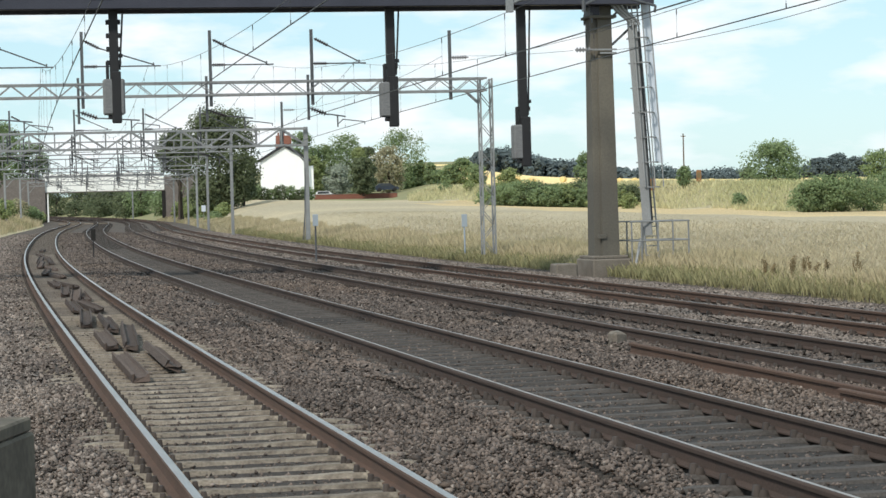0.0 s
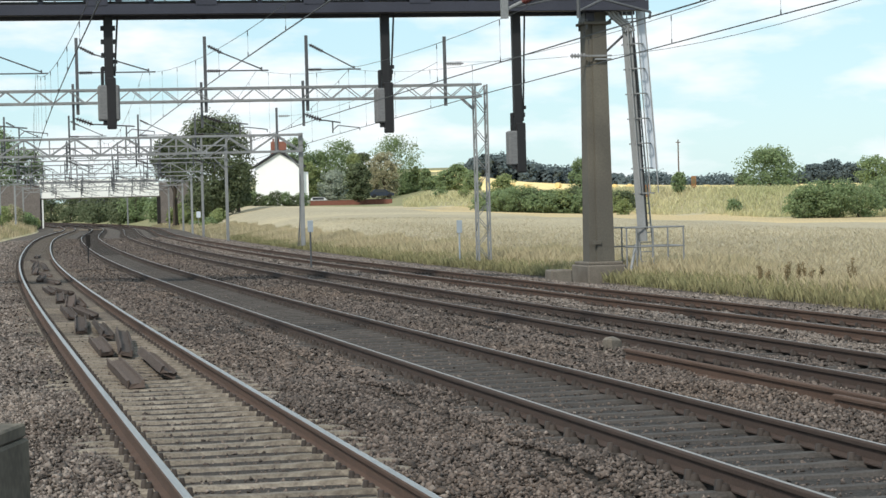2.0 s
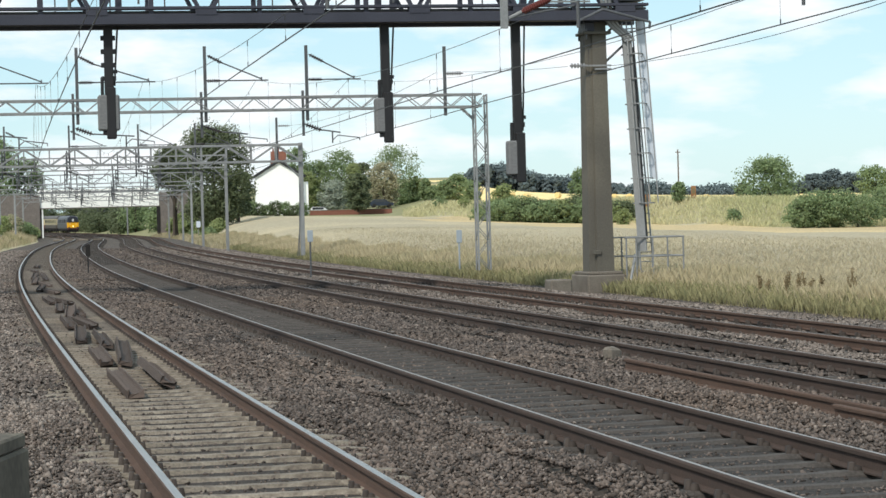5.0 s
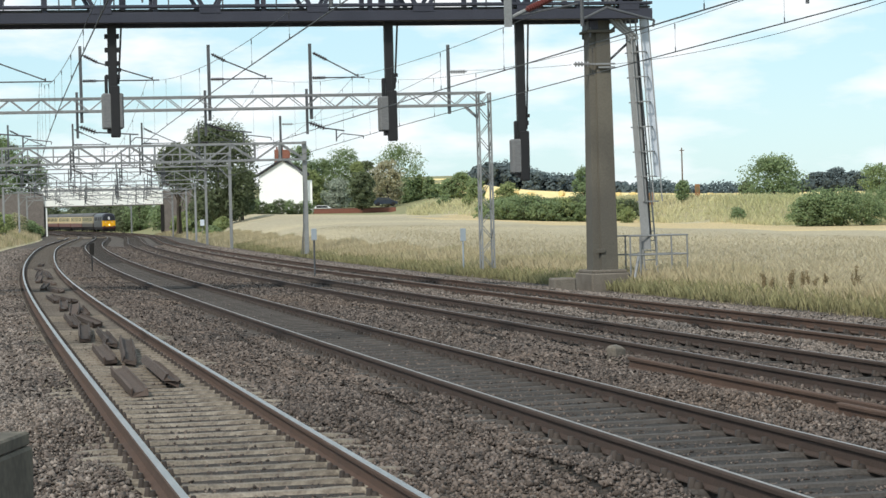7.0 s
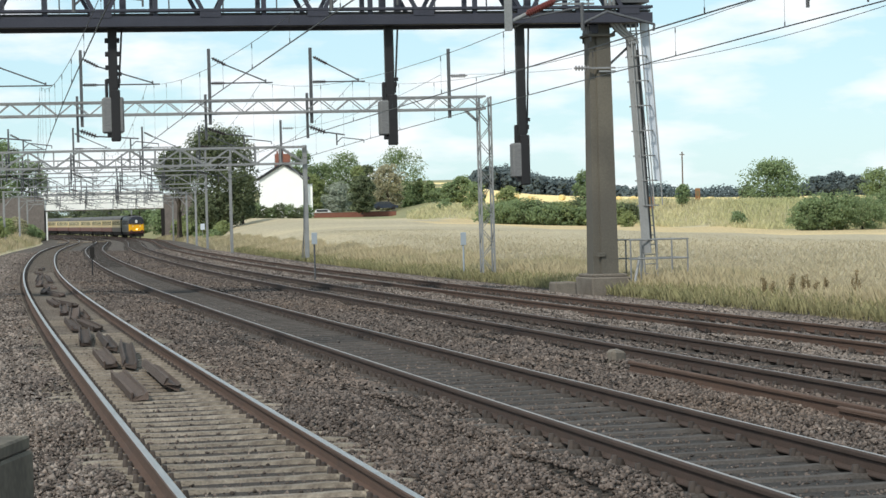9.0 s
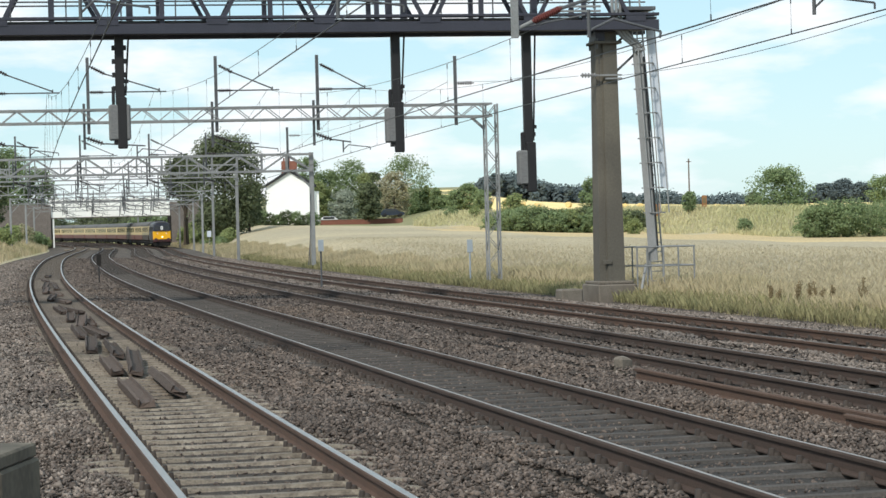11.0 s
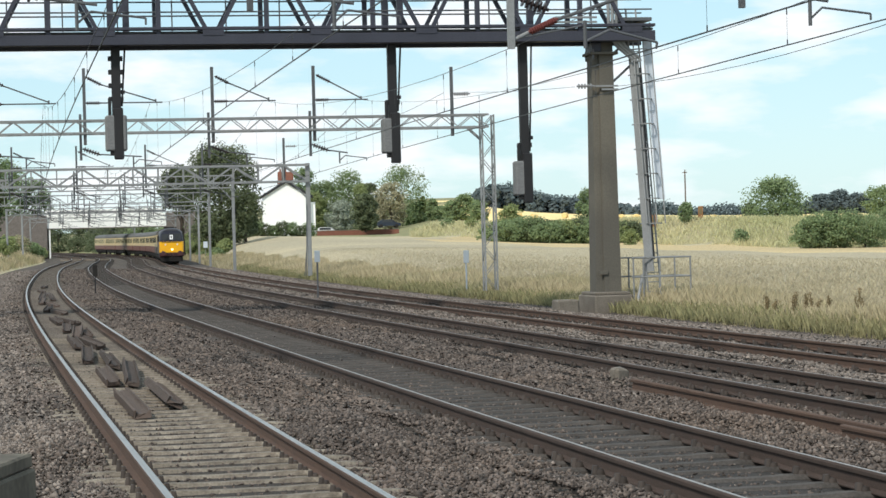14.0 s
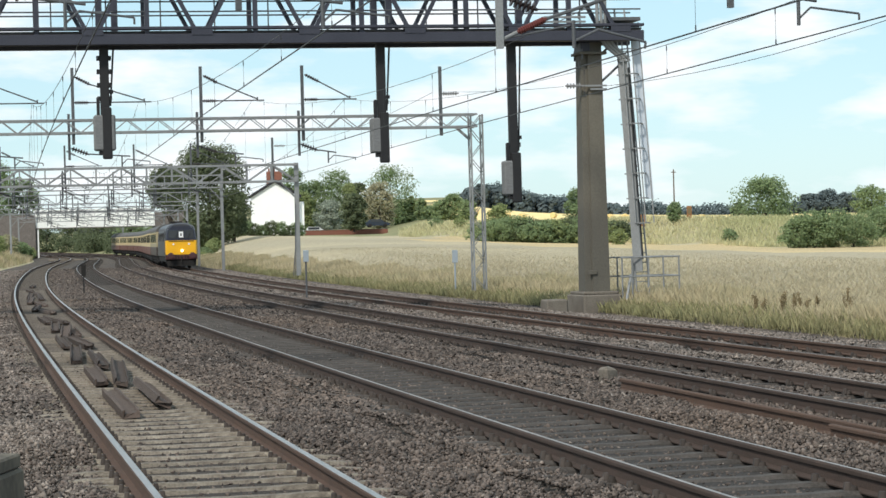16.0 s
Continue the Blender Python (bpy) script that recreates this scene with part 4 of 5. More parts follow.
# ---- plants ----
def leaf_cloud(rng, centres, radii, n, size, flat=0.8):
    """Leaf clumps: small bent quads thrown round the centres, denser towards the outside."""
    k = rng.integers(0, len(centres), n)
    d = rng.normal(size=(n, 3))
    d /= np.linalg.norm(d, axis=1)[:, None]
    rr = radii[k] * rng.uniform(0.45, 1.05, n) ** 0.6
    p = centres[k] + d * rr[:, None] * (1, 1, flat)
    nrm = d * 0.55 + (-0.15, -0.25, 0.5) + rng.normal(0, 0.38, (n, 3))
    nrm /= np.linalg.norm(nrm, axis=1)[:, None]
    a = np.cross(nrm, rng.normal(size=(n, 3)))
    a /= np.linalg.norm(a, axis=1)[:, None]
    b = np.cross(nrm, a)
    sz = size * rng.uniform(0.5, 1.3, n)[:, None]
    q = np.stack([p - a * sz, p - b * sz * 0.7 + nrm * sz * 0.2, p + a * sz, p + b * sz * 0.7 + nrm * sz * 0.2], 1).reshape(-1, 3)
    return q, np.arange(4 * n).reshape(n, 4)


def crown_centres(rng, w, z0, z1, n, lean=0.0):
    t = rng.uniform(0, 1, n)
    z = z0 + (z1 - z0) * t
    prof = np.sqrt(np.clip(1 - (2 * t - 0.95) ** 2 / 1.2, 0.05, 1))
    ang = rng.uniform(0, 6.28, n)
    r = w / 2 * prof * np.sqrt(rng.uniform(0.1, 1, n)) * rng.uniform(0.75, 1.0, n)
    return np.stack([np.cos(ang) * r + lean * t, np.sin(ang) * r, z], 1)


def tree(x, y, height, width, leaf, label, leaves=2600, size=0.30, z=None, seed=0, clear=0.16, bush=False, clumps=None):
    rng = np.random.default_rng(seed + 11)
    z = ground_at(x, y) if z is None else z - FALL * x
    g = thing("bush" if bush else "tree", label, "bush" if bush else "tree", pose(x, y, z - 0.15))
    n = clumps or int(60 + width * 7)
    c = crown_centres(rng, width * 0.86, height * (0.1 if bush else clear + 0.08), height * 0.93, n)
    rad = rng.uniform(0.07, 0.17, n) * min(width, height * 1.3)
    bm = bmesh.new()
    if not bush:
        tr = max(0.12, height * 0.028)
        lathe(bm, (0, 0, 0), (0, 0, height * 0.55), [(0, tr * 1.6), (0.08, tr * 1.05), (0.5, tr * 0.8), (1, tr * 0.4)], 8)
    for i in range(min(n, 9)):
        a = (0, 0, height * (0.02 if bush else 0.18 + 0.3 * rng.random()))
        bar(bm, a, c[i], max(0.05, height * 0.012), sides=5, w2=0.03)
    part("trunk" if not bush else "stem", bm, M["bark"], g)
    v, f = leaf_cloud(rng, c, rad, int(leaves * 2.2), size * 0.62)
    part("crown", big_mesh("crown", v, f, M[leaf], 4), None, g)
    return g


def place(px, py_base, depth):
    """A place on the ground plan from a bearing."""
    return (px - 784) / LENS * depth


def plant(bearing, depth, height, width, leaf, label, **k):
    return tree(place(bearing, 0, depth), depth, height, width, leaf, label, **k)


def build_plants():
    plant(392, 335, 17.0, 14.0, "leaf_dark", "tall dark green broadleaf tree beside the line", leaves=11000, seed=1, z=0.6, clear=0.08)
    plant(322, 345, 14.2, 8.5, "leaf_dark", "dark green broadleaf tree beside the line", leaves=4500, seed=2, z=0.6, clear=0.42)
    plant(434, 345, 9.4, 5.8, "leaf_dark", "dark green tree beside the house", leaves=2600, seed=3, z=1.5, clear=0.2)
    plant(12, 402, 15.5, 11.0, "leaf", "green broadleaf tree on the bank", leaves=5000, seed=4, z=3.0, clear=0.05)
    plant(62, 408, 11.6, 8.0, "leaf", "green broadleaf tree on the bank", leaves=4000, seed=5, z=3.0, clear=0.05)
    plant(-30, 320, 15.0, 9.0, "leaf_dark", "green broadleaf tree on the bank", leaves=3500, seed=6, z=1.2)
    # garden trees behind the field
    for i, (b, d, h, w, m, lab) in enumerate([
            (540, 425, 12.5, 7.0, "leaf", "green garden tree behind the house"), (575, 430, 10.0, 8.0, "leaf", "green garden tree beside the house"), (618, 428, 12.2, 9.5, "leaf", "broad green garden tree"),
            (655, 430, 9.5, 6.0, "leaf_dark", "dark green garden tree"), (712, 428, 12.6, 12.5, "leaf", "tall green garden tree"), (738, 430, 5.6, 5.0, "leaf", "green garden tree by the drive"),
            (560, 412, 7.5, 6.0, "leaf_light", "yellow-green garden tree by the house"), (602, 402, 5.9, 6.2, "leaf_grey", "silvery grey-green garden shrub"), (692, 412, 9.0, 7.4, "leaf_brown", "browning thin garden tree"),
            (646, 374, 6.6, 5.6, "leaf_dark", "dark evergreen shrub before a brick wall"), (640, 404, 9.0, 4.0, "leaf_light", "yellow-green garden shrub")]):
        plant(b, d, h, w, m, lab if len(lab.split()) > 3 else lab + " behind the field", leaves=3000, seed=20 + i, z=1.772 + (433 - 409) * d / LENS, clear=0.02)
    for i, (b, d, h, w) in enumerate([(765, 420, 4.2, 3.0), (800, 400, 3.6, 4.5), (824, 400, 5.0, 5.0), (848, 380, 3.8, 4.0), (750, 430, 5.0, 2.6), (780, 425, 2.6, 5.0)]):
        plant(b, d, h, w, "leaf_light" if i == 4 else "leaf", "small green hedgerow tree", leaves=1500, seed=40 + i, clear=0.0)
    # hedge along the far edge of the crop
    rng = np.random.default_rng(8)
    for i in range(15):
        b = 890 + i * 16.2 + rng.uniform(-6, 6)
        plant(b, 266 - 0.045 * (b - 860) + rng.uniform(-2, 3), rng.uniform(2.2, 3.4), rng.uniform(6.0, 9.5), ("leaf", "leaf", "leaf_light", "leaf", "leaf_dark")[i % 5], "green hedge bush at the field edge", leaves=1700, size=0.18, seed=60 + i, bush=True)
    for i in range(11):
        b = 392 + i * 15.5
        plant(b, 372, 2.3 + 0.4 * math.sin(i * 1.9), 3.4, ("leaf", "leaf_dark")[i % 2], "low green hedge before the house", leaves=700, size=0.2, seed=250 + i, bush=True)
    for i in range(7):
        p = line(455 + 14 * i, 19.5 + (i % 3))
        tree(p[0], p[1], 4.5 + (i % 3), 7.0, "leaf_dark", "dark green lineside tree beyond the bridge", leaves=900, size=0.34, z=0.6, seed=270 + i, clear=0.0)
    plant(903, 272, 4.8, 3.6, "leaf_light", "tall green hedge bush at the field edge", leaves=1500, size=0.22, seed=58, bush=True)
    plant(1040, 272, 5.6, 3.4, "leaf", "green hedge tree at the field edge", leaves=1600, size=0.22, seed=57, clear=0.0)
    for i, (b, d, h, w) in enumerate([(1115, 246, 1.8, 2.6), (1310, 240, 1.6, 2.2), (950, 262, 2.0, 4.0), (790, 322, 1.6, 3.2), (835, 312, 1.4, 2.6)]):
        plant(b, d, h, w, "leaf" if i % 2 else "leaf_light", "low green bush in the bank grass", leaves=420, size=0.18, seed=290 + i, bush=True)
    # large bush and trees to the right
    for i, (b, d, h, w) in enumerate([(1434, 219, 3.0, 5.0), (1462, 219, 3.7, 6.0), (1495, 219, 3.8, 6.0), (1530, 221, 3.5, 6.0), (1580, 230, 3.6, 5.0), (1640, 230, 3.6, 5.0)]):
        plant(b, d, h, w, "leaf", "dense green hedge bush by the field", leaves=2200, size=0.17, seed=90 + i, bush=True)
    plant(1376, 270, 6.9, 9.4, "leaf", "round dark green field tree", leaves=5200, size=0.22, seed=99, clear=0.0, z=2.2)
    plant(1330, 285, 2.6, 3.2, "leaf_dark", "dark green bush by the field tree", leaves=800, size=0.2, seed=104, bush=True)
    plant(1562, 300, 4.9, 6.5, "leaf", "green field tree behind the hedge", leaves=2600, size=0.24, seed=100, clear=0.0)
    plant(1215, 262, 2.6, 2.4, "leaf", "small green bush on the grass bank", leaves=900, size=0.2, seed=101, bush=True)
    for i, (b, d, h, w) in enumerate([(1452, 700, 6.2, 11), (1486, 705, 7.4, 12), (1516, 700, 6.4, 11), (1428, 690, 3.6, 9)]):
        plant(b, d, h, w, "hazed_leaf", "dark distant tree clump on the hill", leaves=1500, size=0.6, seed=105 + i, clear=0.0)
    # woodland beyond the bridge
    for i in range(20):
        s, u = 425 + 13 * (i % 10), 23 + 8 * (i % 4) - 2 * (i // 10)
        p = line(s, u)
        tree(p[0], p[1], 5.5 + (i * 7 % 5), 8.5, "leaf_dark" if i % 3 else "leaf", "dark green tree beyond the bridge", leaves=1500, size=0.36, z=0.6, seed=120 + i, clear=0.0)
    for i in range(12):
        p = line(560 + 10 * i, -6 + 8 * (i % 5))
        tree(p[0] + 18, p[1], 6.0 + (i * 3 % 4), 10.0, "leaf_dark", "dark green tree beyond the bridge", leaves=1400, size=0.4, z=0.6, seed=140 + i, clear=0.0)
    for i in range(6):
        p = line(410 + 22 * i, -9 - 2 * (i % 2))
        tree(p[0], p[1], 5.0 + (i % 3), 6.0, "leaf_dark", "dark green lineside tree beyond the bridge", leaves=1000, size=0.36, seed=230 + i, clear=0.0)
    # scrub on both banks by the line
    for i in range(14):
        s, u = 210 + 13 * i, -5.2 - (i * 3 % 4)
        p = line(s, u)
        tree(p[0], p[1], 1.8 + 0.5 * (i % 3), 3.0, ("leaf", "leaf_light", "leaf_brown")[i % 3], "low green scrub on the bank", leaves=600, size=0.22, seed=160 + i, bush=True)
    for i, (s, u, h) in enumerate([(352, -3.6, 2.0), (362, -3.4, 2.2), (370, -4.2, 2.4), (378, -3.0, 2.0), (340, -4.5, 2.2), (384, -2.6, 1.8)]):
        p = line(s, u)
        tree(p[0], p[1], h, 3.6, ("leaf", "leaf_light")[i % 2], "green scrub below the bridge wing wall", leaves=900, size=0.22, seed=210 + i, bush=True)
    for i, (s, u, h) in enumerate([(372, 19.6, 3.0), (377, 21.4, 3.6), (366, 21.0, 2.6), (358, 20.2, 2.2), (382, 23.5, 3.4), (350, 20.6, 1.8)]):
        p = line(s, u)
        tree(p[0], p[1], h, 3.4, "leaf_light", "yellow-green bush beside the bridge pier", leaves=1300, size=0.22, seed=310 + i, bush=True)
    for i in range(12):
        s, u = 300 + 7 * i, 19.8 + (i * 5 % 4)
        p = line(s, u)
        tree(p[0], p[1], (0.9 if i < 5 else 1.6) + 0.35 * (i % 4), 2.6, ("leaf_light", "leaf", "leaf_light")[i % 3], "yellow-green scrub beside the line", leaves=800, size=0.24, seed=180 + i, bush=True)


build_plants()


def build_far_wood():
    rng = np.random.default_rng(77)
    cs, rs = [], []
    for b in np.arange(840, 1600, 3.0):
        for k in range(2):
            d = 1290 + 60 * k + rng.uniform(-20, 20)
            x = place(b + rng.uniform(-3, 3), 0, d)
            h = 7 + 2.5 * math.sin(b * 0.05) + 2.0 * math.sin(b * 0.021 + 1) + rng.uniform(-1, 1.5)
            cs.append((x, d, ground_at(x, d) + h * 0.4))
            rs.append(h * 0.6)
    for b in np.arange(846, 1150, 2.2):
        d = 775 + rng.uniform(-15, 25)
        x = place(b, 0, d)
        top = 1.772 + np.interp(b, [846, 880, 910, 950, 1000, 1100, 1150], [94, 102, 96, 82, 74, 64, 52]) * d / LENS - FALL * x + rng.uniform(-0.8, 0.5)
        z = ground_at(x, d)
        for k in np.arange(z, top - 0.8, 1.4):
            cs.append((x, d + rng.uniform(-3, 3), k + 0.4))
            rs.append(1.5)
    # these leaves carry the painted blue of the haze
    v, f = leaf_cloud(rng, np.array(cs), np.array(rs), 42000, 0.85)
    tagged(new("distant_woodland", big_mesh("distant_woodland", v, f, M["hazed_leaf"], 4)), "dark woodland along the far hill, haze put into its bluish leaf colour", "woodland", kind="stuff")


build_far_wood()


# ---- grass and crop ----
def blades(rng, x, y, z, height, width, lean=0.35):
    """Single bent-over blades, one triangle pair each."""
    n = len(x)
    a = rng.uniform(0, 6.28, n)
    dx, dy = np.cos(a) * width / 2, np.sin(a) * width / 2
    b = rng.uniform(0, 6.28, n)
    k = rng.uniform(0.1, 1.0, n) * lean * height
    mx, my, tx, ty = x + np.cos(b) * k * 0.3, y + np.sin(b) * k * 0.3, x + np.cos(b) * k, y + np.sin(b) * k
    v = np.stack([np.stack([x - dx, y - dy, z], 1), np.stack([x + dx, y + dy, z], 1), np.stack([mx + dx * 0.7, my + dy * 0.7, z + height * 0.6], 1),
                  np.stack([tx, ty, z + height], 1)], 1).reshape(-1, 3)
    return v, np.arange(4 * n).reshape(n, 4)


def verge(name, label, rng, s, u, h, w, mat, lean=0.35):
    p = line(s, u)
    z = ground_height(p[:, 0], p[:, 1])
    v, f = blades(rng, p[:, 0], p[:, 1], z - 0.02, h, w, lean)
    tagged(new(name, big_mesh(name, v, f, M[mat], 4)), label, "grass", kind="stuff")


def build_grass():
    rng = np.random.default_rng(21)
    # patchy tufts: tall dry grass on the verge, green underneath
    n = 180000
    s = 34 + 250 * rng.random(n) ** 1.6
    u = 18.0 + rng.random(n) ** 0.95 * 4.1 + 0.25 * np.sin(s * 0.8) + rng.normal(0, 0.12, n)
    patch = np.sin(s * 0.31 + 1.3 * np.sin(u)) * 0.5 + 0.5
    tall = np.clip((u - 17.7) / 1.5, 0.2, 1)
    verge("dry_grass", "tall dry straw-coloured grass along the verge", rng, s, u, (0.2 + 0.45 * rng.random(n) ** 1.5) * tall * (0.55 + 0.5 * patch), 0.005 + 0.00007 * s, "grass", 0.5)
    n = 46000
    s = 34 + 230 * rng.random(n) ** 1.6
    u = 17.9 + rng.random(n) ** 1.8 * 3.2
    verge("green_grass", "green grass low on the verge", rng, s, u, 0.12 + 0.26 * rng.random(n), 0.010 + 0.00009 * s, "green_grass", 0.6)
    n = 110000
    s = 36 + 170 * rng.random(n) ** 1.6
    u = 21.6 + 34 * rng.random(n) ** 1.4
    verge("crop", "ripe grey-gold cereal crop in the field", rng, s, u, (0.15 + 0.17 * rng.random(n)) * np.clip(1.5 - s / 140, 0.25, 1), 0.008 + 0.00011 * s, "ear", 0.9)
    # rough bank at the far side of the crop
    n = 45000
    ang = rng.uniform(725, 1640, n)
    r1 = np.interp(ang, [450, 600, 750, 1000, 1400, 2600], [365, 340, 310, 262, 225, 200])
    y = r1 + 1 + 34 * rng.random(n)
    x = (ang - 784) / LENS * y
    v, f = blades(rng, x, y, ground_height(x, y) - 0.03, 0.3 + 0.6 * rng.random(n) ** 2, np.full(n, 0.055), 0.6)
    # far bank blades take the grass colour with sunlight painted in
    tagged(new("bank_grass", big_mesh("bank_grass", v, f, M["bank_grass"], 4)), "rough yellow grass on the far bank, coloured as sunlit", "grass", kind="stuff")
    n = 16000
    s = 170 + 230 * rng.random(n)
    u = -2.6 - 9 * rng.random(n)
    verge("left_bank_grass", "rough dry grass on the bank beside the line", rng, s, u, 0.3 + 0.6 * rng.random(n), np.full(n, 0.06), "grass", 0.5)
    n = 12000
    s = 200 + 190 * rng.random(n)
    u = 17.2 + 3.5 * rng.random(n)
    verge("lineside_weeds", "dry weeds beside the line by the bridge", rng, s, u, 0.25 + 0.4 * rng.random(n), np.full(n, 0.06), "grass")


build_grass()


def dock_plant(s, u, h, seed):
    rng = np.random.default_rng(seed)
    p = line(s, u)
    g = thing("dock_plant", "brown seeding dock plant standing in the grass", "weed", pose(p[0], p[1], ground_at(p[0], p[1]) - 0.02), group="dock plants")
    bm = bmesh.new()
    tops = [(rng.uniform(-0.09, 0.09), rng.uniform(-0.09, 0.09), h * rng.uniform(0.7, 1.0)) for _ in range(4)]
    for q in tops:
        bar(bm, (0, 0, 0), q, 0.014, sides=4)
    part("stem", bm, M["dock"], g)
    c = np.array([(x * t, y * t, z * t) for x, y, z in tops for t in np.linspace(0.45, 1.0, 6)])
    v, f = leaf_cloud(rng, c, np.full(len(c), 0.045), 200, 0.022)
    part("seed_head", big_mesh("seed_head", v, f, M["dock"], 4), None, g)


for k, (s, u, h) in enumerate([(57.0, 19.7, 0.8), (55.6, 19.9, 0.95), (55.2, 20.0, 0.8), (54.9, 20.1, 0.9), (54.6, 20.15, 0.7), (54.2, 20.2, 0.9), (53.0, 20.5, 1.05), (53.3, 20.7, 0.7), (56.2, 19.6, 0.65)]):
    dock_plant(s - 3.6, u - 0.75, h * 0.74, 300 + k)


# ---- gantry's foot: plinth, railing, ladder ----
def build_gantry_foot():
    S = 65.2
    m = at(S, 0, -0.05, level=True)
    g = thing("concrete_plinth", "stained concrete foundation of the gantry column", "plinth", m)
    part("slab", box(bmesh.new(), 17.5, 18.65, -0.8, 1.2, -0.7, 0.20, 0.04), M["concrete"], g)
    part("upper_slab", box(bmesh.new(), 17.55, 18.6, -0.65, 1.0, 0.201, 0.29, 0.02), M["concrete"], g)
    g = thing("concrete_block", "weathered concrete block beside the foundation", "concrete block", at(S - 0.3, 16.75, 0))
    part("block", box(bmesh.new(), -0.34, 0.30, -0.4, 0.4, -0.7, 0.08, 0.04), M["concrete"], g)
    g = thing("guard_railing", "grey tubular guard railing round the ladder's foot", "railing", m)
    z1, z0 = 1.26, 0.70
    for y in (-0.7, 0.9):
        for z in (z0, z1):
            part("top_rail" if z == z1 else "mid_rail", bar(bmesh.new(), (18.65, y, z), (20.45, y, z), 0.05, sides=8), M["galv"], g)
        for x in (18.7, 19.0, 19.5, 19.95, 20.43):
            part("post", bar(bmesh.new(), (x, y, -0.35), (x, y, z1), 0.05, sides=8), M["galv"], g)
    for z in (z0, z1):
        part("end_rail", bar(bmesh.new(), (20.45, -0.7, z), (20.45, 0.9, z), 0.05, sides=8), M["galv"], g)
    # leaning ladder with hoops, cable tray and a pale screen
    g = thing("access_ladder", "leaning galvanised caged ladder up to the gantry", "ladder", m)
    lo, hi = Vector((19.28, -0.25, -0.2)), Vector((18.86, 0.0, 8.6))
    dx = Vector((0.40, 0, 0))
    for off in (Vector(), dx):
        part("stile", bar(bmesh.new(), lo + off, hi + off * 0.75, 0.07, 0.04), M["galv"], g)
    for i in range(31):
        t = (i + 0.6) / 31
        part("rung", bar(bmesh.new(), lo.lerp(hi, t), (lo + dx).lerp(hi + dx * 0.75, t), 0.03, sides=6), M["galv"], g)
    for i in range(9):
        t = 0.28 + 0.083 * i
        c = lo.lerp(hi, t) + dx * 0.45
        pts = [c + Vector((math.cos(a) * 0.30 + 0.05, -math.sin(a) * 0.62, 0.0)) for a in np.linspace(0, math.pi, 9)]
        part("hoop", bars(list(zip(pts, pts[1:])), 0.035), M["galv"], g)
    for k in (-0.2, 0.1, 0.35):
        part("cage_strip", bar(bmesh.new(), lo.lerp(hi, 0.28) + Vector((k + 0.2, -0.5, 0)), lo.lerp(hi, 0.95) + Vector((k + 0.2, -0.5, 0)), 0.03), M["galv"], g)
    bm = bmesh.new()
    a, b = lo.lerp(hi, 0.36) + Vector((0.42, -0.3, 0)), lo.lerp(hi, 0.94) + Vector((0.36, -0.3, 0))
    vs = [bm.verts.new(p) for q in (0.0, 0.02) for p in (a + Vector((0, q, 0)), a + Vector((0.24, q, 0)), b + Vector((0.26, q, 0)), b + Vector((0, q, 0)))]
    for idx in ((0, 1, 2, 3), (7, 6, 5, 4), (0, 4, 5, 1), (1, 5, 6, 2), (2, 6, 7, 3), (3, 7, 4, 0)):
        bm.faces.new([vs[i] for i in idx])
    part("screen", bm, M["screen"], g, "pale translucent anti-climb screen")
    a, b = lo.lerp(hi, 0.12) + Vector((0.0, -0.36, 0)), lo.lerp(hi, 0.82) + Vector((0.03, -0.36, 0))
    part("cable_tray", bar(bmesh.new(), a, b, 0.08, 0.26), M["galv"], g, "grey cable tray")
    part("cable_sleeve", bar(bmesh.new(), lo.lerp(hi, 0.16) + Vector((0.15, -0.38, 0)), lo.lerp(hi, 0.8) + Vector((0.19, -0.38, 0)), 0.06, sides=8), M["black"], g, "black cable sleeve")
    elbow = [b, b + Vector((-0.03, 0, 0.1)), Vector((18.5, -0.5, 7.45)), Vector((18.28, -0.55, 7.75)), Vector((18.22, -0.6, 8.2)), Vector((18.22, -0.6, 9.6))]
    for k in (-0.08, 0.04, 0.16):
        part("cable_duct", bars([(p + Vector((k, -0.1, 0)), q + Vector((k, -0.1, 0))) for p, q in zip(elbow, elbow[1:])], 0.10, sides=8), M["galv"], g, "grey curved cable duct")
    part("prop", bar(bmesh.new(), (18.62, -1.1, -0.35), (19.08, -0.3, 0.75), 0.09, sides=8), M["galv"], g, "slanting steel prop")
    for z in (6.4, 7.2):
        part("stay", bar(bmesh.new(), (18.3, -0.2, z), (19.1, -0.2, z + 0.7), 0.07, sides=6), M["galv_dark"], g)
    part("landing", box(bmesh.new(), 18.5, 19.45, -0.7, 0.7, 8.2, 8.3), M["galv_dark"], g)
    # insulated wire on the column
    g = thing("line_insulator", "ribbed grey insulator clamped to the gantry column", "insulator", m)
    part("bracket", bars([((17.72, -0.44, 6.32), (18.45, -0.44, 6.32)), ((17.95, -0.44, 6.22), (18.45, -0.44, 6.22))], 0.05), M["galv"], g)
    part("insulator_rod", insulator_shape((17.2, -0.44, 6.32), (17.74, -0.44, 6.32), 0.08, 5), M["grey_insulator"], g)


M["board"] = material("pale_blue_grey_board", (0.33, 0.38, 0.42), 0.6, other=(0.28, 0.32, 0.36), scale=4)
M["screen"] = material("pale_screen", (0.55, 0.60, 0.66), 0.35, other=(0.48, 0.53, 0.6), scale=3)
build_gantry_foot()


def far_wire(a, b, sag, label):
    pts = [Vector(a).lerp(Vector(b), t) - Vector((0, 0, sag * 4 * t * (1 - t))) for t in np.linspace(0, 1, 15)]
    tagged(new("earth_wire", wire_mesh("earth_wire", pts, 0.006, M["wire"])), label, "wire")


